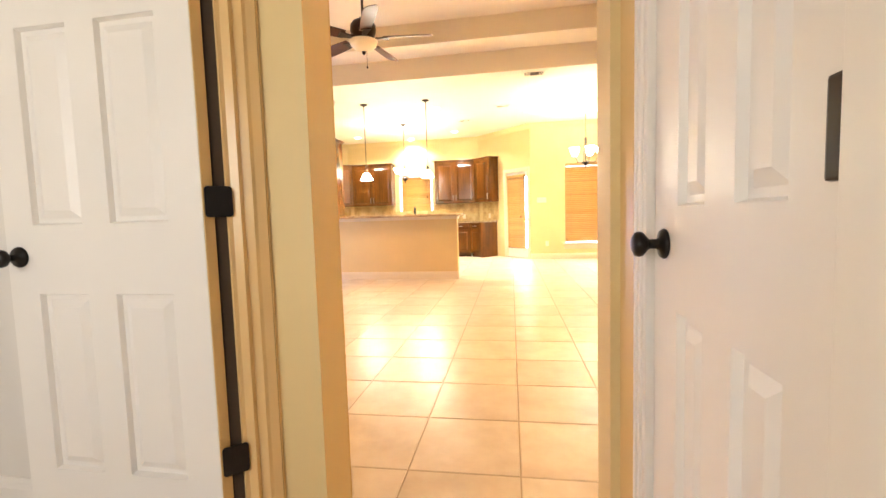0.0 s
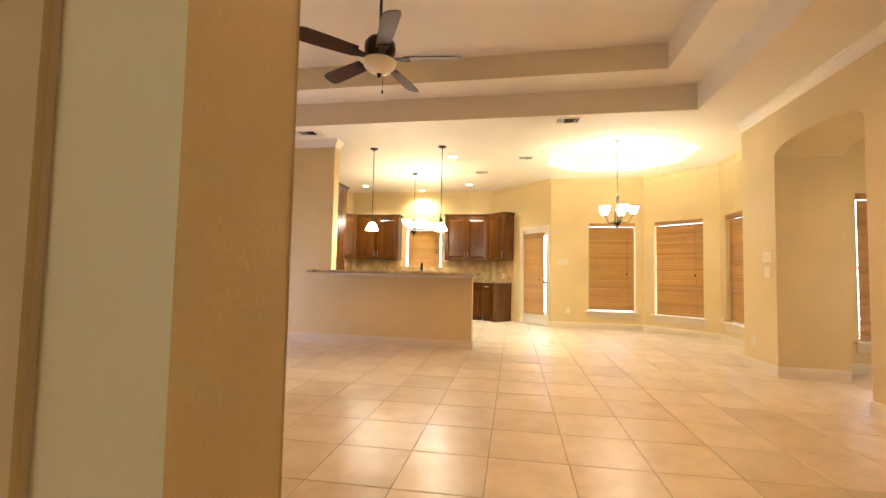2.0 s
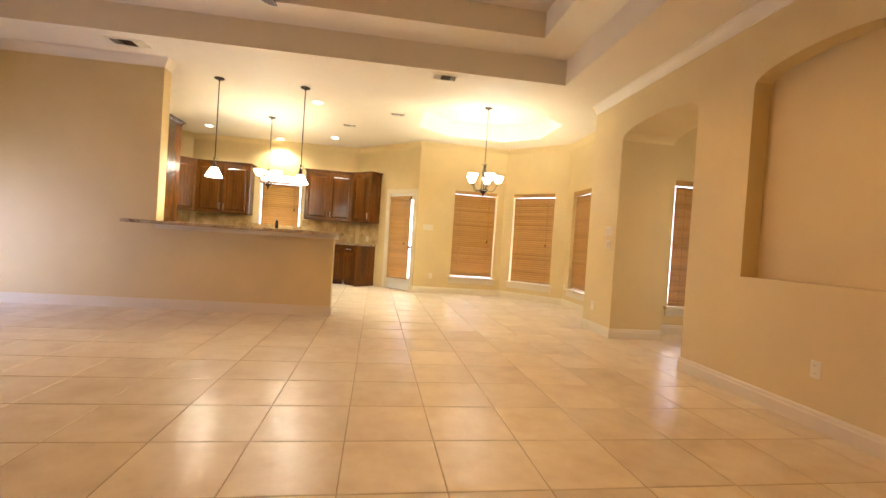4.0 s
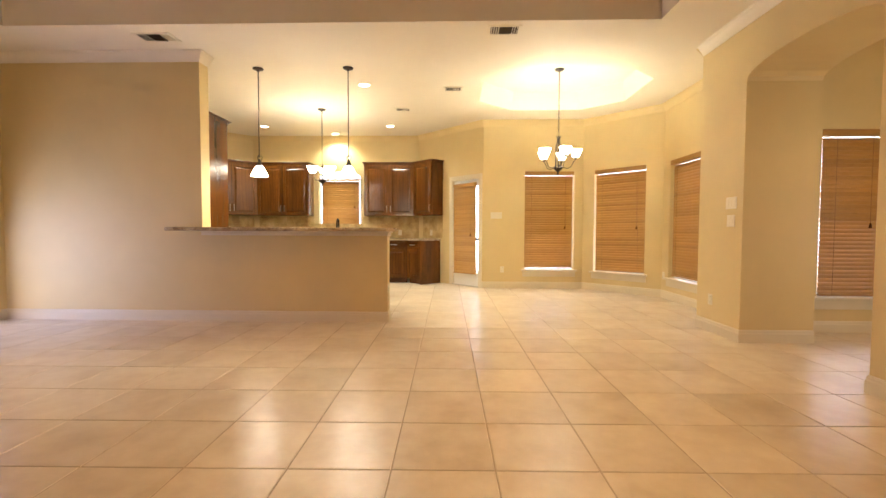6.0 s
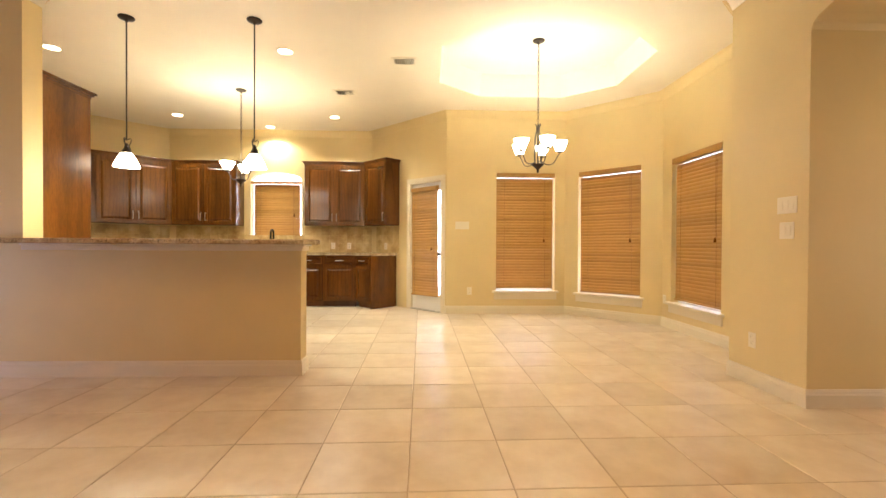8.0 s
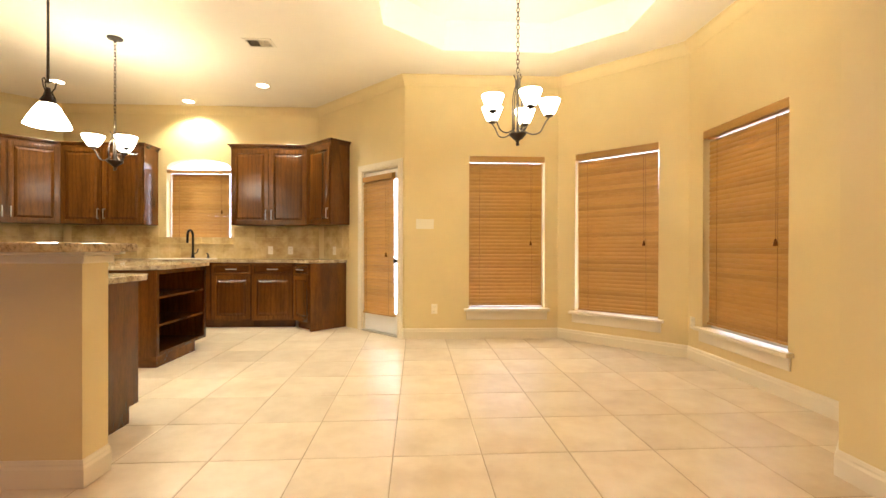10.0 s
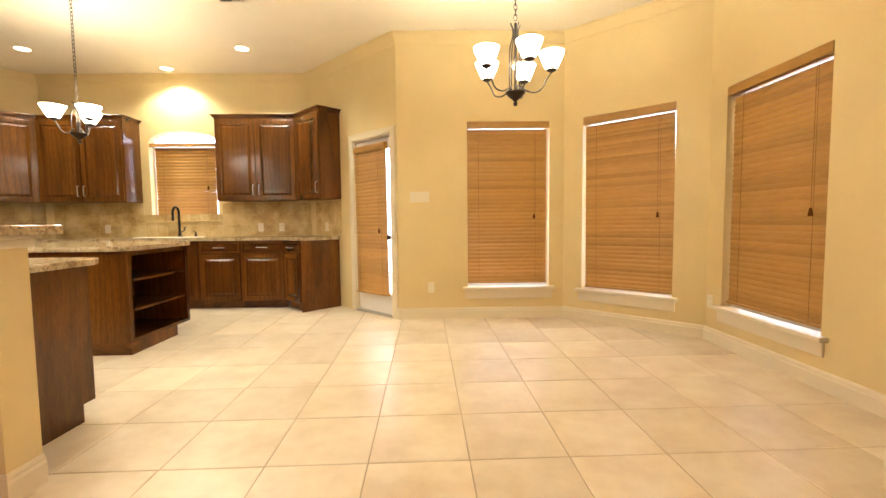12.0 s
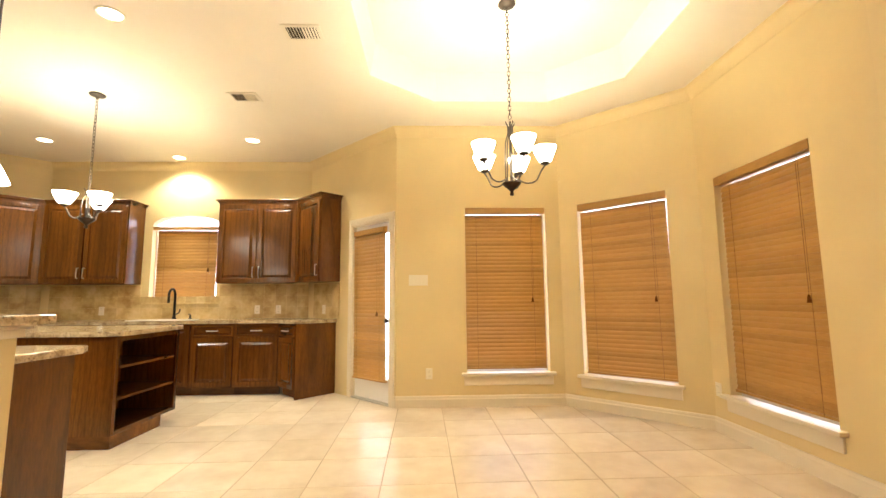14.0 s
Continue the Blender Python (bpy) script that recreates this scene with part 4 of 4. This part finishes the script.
def chain(z0, z1, r=0.011):
    bm = bmesh.new()
    n = int((z1 - z0) / 0.034)
    for i in range(n):
        z = z0 + (i + 0.5) * (z1 - z0) / n
        pts = [(r * math.cos(a), 0, 0.024 * math.sin(a)) for a in (2 * math.pi * k / 10 for k in range(11))]
        b2 = len(bm.verts)
        tube(bm, pts, 0.0028, 5)
        bm.verts.ensure_lookup_table()
        bmesh.ops.transform(bm, matrix=pose(0, 0, z, 0, 0, 90 * (i % 2)), verts=bm.verts[b2:])
    return bm


CANOPY = [(0, 0.0), (0.066, 0.0), (0.068, -0.006), (0.060, -0.016), (0.030, -0.026), (0.012, -0.030), (0.010, -0.045), (0, -0.045)]


def chandelier(x, y, z_top, z_low, arms, reach, first, r1, h, watts, label, links, lift=0.085):
    """Bronze chandelier: canopy, chain, open cage body, S-arms with cups and upturned glass bells."""
    t = thing("chandelier", label, "chandelier", pose(x, y, z_low))
    up = z_top - z_low
    part("canopy", lathed(CANOPY, 24, pose(0, 0, up)), M_IRON, t, "", True)
    body = 0.56 * (reach / 0.235)
    part("chain" if links else "stem", chain(body, up - 0.04) if links else tubed([(0, 0, body), (0, 0, up - 0.04)], 0.006, 8), M_IRON, t)
    part("bowl", lathed([(0, 0), (0.012, 0.004), (0.016, 0.018), (0.009, 0.030), (0.018, 0.042), (0.050, 0.070), (0.068, 0.088), (0.070, 0.096), (0.020, 0.100), (0, 0.100)], 24), M_BRONZE, t, "turned bronze base with finial", True)
    part("column", lathed([(0.010, 0.10), (0.010, 0.30), (0.016, 0.32), (0.010, 0.34), (0.009, body - 0.02), (0, body - 0.02)], 12), M_IRON, t, "", True)
    for k in range(4):
        a = k * math.pi / 2 + 0.4
        c, s = math.cos(a), math.sin(a)
        pts = [(c * r, s * r, z) for r, z in ((0.048, 0.095), (0.050, body * 0.5), (0.044, body * 0.68), (0.020, body * 0.82), (0.022, body * 0.90), (0.040, body * 0.955))]
        part("cage_bar", tubed(pts, 0.0045, 6), M_IRON, t, "", True)
    for k in range(arms):
        a = radians(first + 360 / arms * k)
        c, s = math.cos(a), math.sin(a)
        f = lambda u: (c * (0.03 + (reach - 0.03) * u), s * (0.03 + (reach - 0.03) * u), 0.135 - 0.045 * math.sin(math.pi * min(1, u * 1.15)) + lift * max(0, u - 0.7) / 0.3)
        part("arm", tubed(bend(f, 14), 0.0058, 8), M_IRON, t, "", True)
        ax, ay, az = f(1.0)
        cup = pose(ax, ay, az)
        part("cup", lathed([(0, 0), (0.012, 0), (0.034, 0.012), (0.036, 0.020), (0.030, 0.024), (0, 0.024)], 16, cup), M_BRONZE, t, "", True)
        shade(t, pose(ax, ay, az + 0.022), 0.036, r1, h)
        lamp("chandelier_lamp", "POINT", (x + ax, y + ay, z_low + az + 0.022 + h * 0.72), watts, SOFT, 0.025)
    return t


chandelier(3.647, 10.093, 3.405, 1.895, 5, 0.245, -80, 0.086, 0.112, NOOK_W, "bronze five-arm chandelier with lit glass bell shades", True)
chandelier(-0.108, 11.045, TOP - 0.002, 1.825, 3, 0.165, 216, 0.094, 0.104, KITCH_W, "small bronze three-arm chandelier with lit glass shades", True, 0.055)


def pendant(x, y):
    t = thing("pendant_lamp", "bronze rod pendant with a lit glass bell shade", "pendant", pose(x, y, 1.762), "pendants over the bar")
    up = TOP - 1.762 - 0.001
    part("canopy", lathed(CANOPY, 24, pose(0, 0, up)), M_BRONZE, t, "", True)
    part("stem", tubed([(0, 0, 0.24), (0, 0, up - 0.04)], 0.0065, 8), M_IRON, t)
    part("socket", lathed([(0, 0.215), (0.010, 0.215), (0.014, 0.20), (0.020, 0.17), (0.036, 0.145), (0.042, 0.125), (0.040, 0.112), (0, 0.112)], 18), M_BRONZE, t, "", True)
    for k in range(3):
        a = 2 * math.pi * k / 3 + 0.5
        c, s = math.cos(a), math.sin(a)
        part("scroll", tubed([(c * r, s * r, z) for r, z in ((0.008, 0.245), (0.026, 0.262), (0.036, 0.25), (0.030, 0.215), (0.016, 0.19), (0.034, 0.15))], 0.0038, 6), M_IRON, t, "", True)
    shade(t, pose(0, 0, 0.125, 180, 0, 0), 0.040, 0.106, 0.125)
    lamp("pendant_lamp_bulb", "POINT", (x, y, 1.762 + 0.02), PEND_W, SOFT, 0.08)


pendant(-0.353, 9.21)
pendant(0.795, 9.21)

# ceiling fan with a bowl light
t = thing("ceiling_fan", "bronze five-blade ceiling fan with an alabaster bowl", "fan", pose(0.905, 5.76, 2.705))
UPF = Z2 - 2.705
part("canopy", lathed([(0, 0), (0.07, 0), (0.072, -0.02), (0.05, -0.06), (0.02, -0.08), (0, -0.08)], 24, pose(0, 0, UPF - 0.001)), M_BRONZE, t, "", True)
part("downrod", tubed([(0, 0, 0.30), (0, 0, UPF - 0.07)], 0.013, 10), M_BRONZE, t)
part("motor", lathed([(0, 0.33), (0.03, 0.33), (0.045, 0.31), (0.10, 0.285), (0.125, 0.25), (0.128, 0.20), (0.118, 0.165), (0.105, 0.14), (0.10, 0.12), (0.10, 0.11), (0.10, 0.105), (0, 0.105)], 28), M_BRONZE, t, "", True)
part("bowl", lathed([(0.0, 0.0), (0.04, 0.004), (0.09, 0.025), (0.125, 0.06), (0.14, 0.10), (0.13, 0.104), (0, 0.104)], 28), M_BOWL, t, "cream alabaster glass bowl", True)
part("finial", lathed([(0, -0.03), (0.010, -0.026), (0.018, -0.012), (0.022, 0.002), (0, 0.004)], 14), M_BRONZE, t, "", True)
part("pull_chain", tubed([(0.03, 0, 0.03), (0.03, 0, -0.14)], 0.0022, 6), M_BRONZE, t)
part("chain_knob", lathed([(0, 0), (0.008, 0.004), (0.010, 0.015), (0.004, 0.03), (0, 0.03)], 10, pose(0.03, 0, -0.165)), M_BRONZE, t, "", True)
for k in range(5):
    r = pose(0, 0, 0.122, 0, 0, 8 + 72 * k)
    bm = bmesh.new()
    prism(bm, [(0.09, -0.02), (0.17, -0.03), (0.25, -0.05), (0.25, 0.05), (0.17, 0.03), (0.09, 0.02)], -0.006, 0.006, r @ pose(0, 0, 0, 10, 0, 0))
    br = part("blade_iron", bm, M_BRONZE, t)
    bm = bmesh.new()
    prism(bm, [(0.20, -0.058), (0.45, -0.068), (0.62, -0.072), (0.665, -0.062), (0.685, -0.03), (0.685, 0.03), (0.665, 0.062), (0.62, 0.072), (0.45, 0.068), (0.20, 0.058)], 0.007, 0.015, r @ pose(0, 0, 0, 16, 0, 0), bevel=0.003)
    part("blade", bm, M_BLADE, t, "dark walnut fan blade")

# tap and sprayer at the sink
t = thing("kitchen_tap", "tall dark bronze pull-down tap at the sink", "tap", pose(-0.345, 12.93, 0.917))
part("base", lathed([(0, 0), (0.03, 0), (0.030, 0.012), (0.022, 0.03), (0.019, 0.06), (0, 0.06)], 16), M_BLACK, t, "", True)
part("spout", tubed([(0, 0, 0.05), (0, 0, 0.30)] + [(0, -0.07 + 0.07 * math.cos(a), 0.32 + 0.08 * math.sin(a)) for a in (math.pi * k / 10 for k in range(11))] + [(0, -0.14, 0.22)], 0.016, 10), M_BLACK, t, "", True)
part("lever", tubed([(0.018, 0, 0.07), (0.06, 0, 0.085), (0.075, 0, 0.14)], 0.008, 8), M_BLACK, t, "", True)
t = thing("soap_pump", "small dark bronze soap pump beside the tap", "soap pump", pose(-0.145, 12.95, 0.917))
part("body", lathed([(0, 0), (0.02, 0), (0.02, 0.015), (0.012, 0.025), (0.012, 0.06), (0, 0.06)], 12), M_BLACK, t, "", True)
part("nozzle", tubed([(0, 0, 0.06), (0, -0.01, 0.075), (0, -0.05, 0.072)], 0.006, 8), M_BLACK, t, "", True)
t = thing("kitchen_sink", "pale undermount sink set in the worktop", "sink", pose(-0.36, 12.75, 0.917))
bm = bmesh.new()
for a in ((-0.38, 0.38, -0.17, -0.15), (-0.38, 0.38, 0.10, 0.12), (-0.38, -0.36, -0.15, 0.10), (0.36, 0.38, -0.15, 0.10)):
    box(bm, *a, 0.0, 0.010, bevel=0.004)
part("rim", bm, M_PLATE, t)
part("basin", boxed(-0.36, 0.36, -0.15, 0.10, 0.0, 0.003), M_NICKEL, t)

# ---- floor tiles ----
PX, PY, A = 0.4665, 0.4765, radians(1.0)
bm = bmesh.new()
g, e, d = 0.0027, 0.0025, 0.005
ring = [[(x, y, z) for x, y in ((-a, -b), (a, -b), (a, b), (-a, b))] for a, b, z in ((PX / 2 - g, PY / 2 - g, -d), (PX / 2 - g, PY / 2 - g, -e), (PX / 2 - g - e, PY / 2 - g - e, 0.0))]
vs = [[bm.verts.new(p) for p in r] for r in ring]
for p, q in zip(vs, vs[1:]):
    for i in range(4):
        bm.faces.new((p[i], p[(i + 1) % 4], q[(i + 1) % 4], q[i]))
bm.faces.new(vs[-1])
tile_mesh = bpy.data.meshes.new("floor_tile")
bm.to_mesh(tile_mesh)
bm.free()
tile_mesh.materials.append(M_TILE)
floor = bpy.data.objects["floor"]
rest_v, rest_f, near = [], [], 0
rnd = random.Random(5)
TURN = Matrix.Translation((2.30, 8.0, 0)) @ Matrix.Rotation(A, 4, "Z") @ Matrix.Translation((-2.30, -8.0, 0))
cells = [(i, j) for i in range(-14, 13) for j in range(-20, 9)]
for i, j in cells:
    c = TURN @ Vector((2.30 + (i + 0.5) * PX, 9.405 + (j + 0.5) * PY, 0))
    if not (-3.9 < c.x < 7.8 and -0.2 < c.y < 13.4) or (c.x > 6 and c.y > 8.6) or (c.y < 2.6 and not -0.8 < c.x < 3.1):
        continue
    m = Matrix.Translation(c + Vector((0, 0, rnd.uniform(-0.0006, 0.0)))) @ Matrix.Rotation(A, 4, "Z") @ pose(0, 0, 0, rnd.uniform(-0.06, 0.06), rnd.uniform(-0.06, 0.06), 0)
    if 0.0 < c.x < 4.95 and 2.9 < c.y < 12.4 and near < 300 and not (c.x < 1.0 and 8.7 < c.y < 11.6):
        near += 1
        ob = new("floor_tile", tile_mesh)
        ob.parent = floor
        ob.matrix_basis = m
    else:
        n = len(rest_v)
        rest_v += [tuple(m @ Vector(p)) for r in ring for p in r]
        for q in (0, 4):
            rest_f += [(n + q + k, n + q + (k + 1) % 4, n + q + 4 + (k + 1) % 4, n + q + 4 + k) for k in range(4)]
        rest_f.append((n + 8, n + 9, n + 10, n + 11))
me = bpy.data.meshes.new("outer_tiles")
me.from_pydata(rest_v, [], rest_f)
me.materials.append(M_TILE_REST)
ob = new("outer_tiles", me)
ob.parent = floor
tagged(ob, "beige ceramic floor tiles farther off", "", "", "stuff")
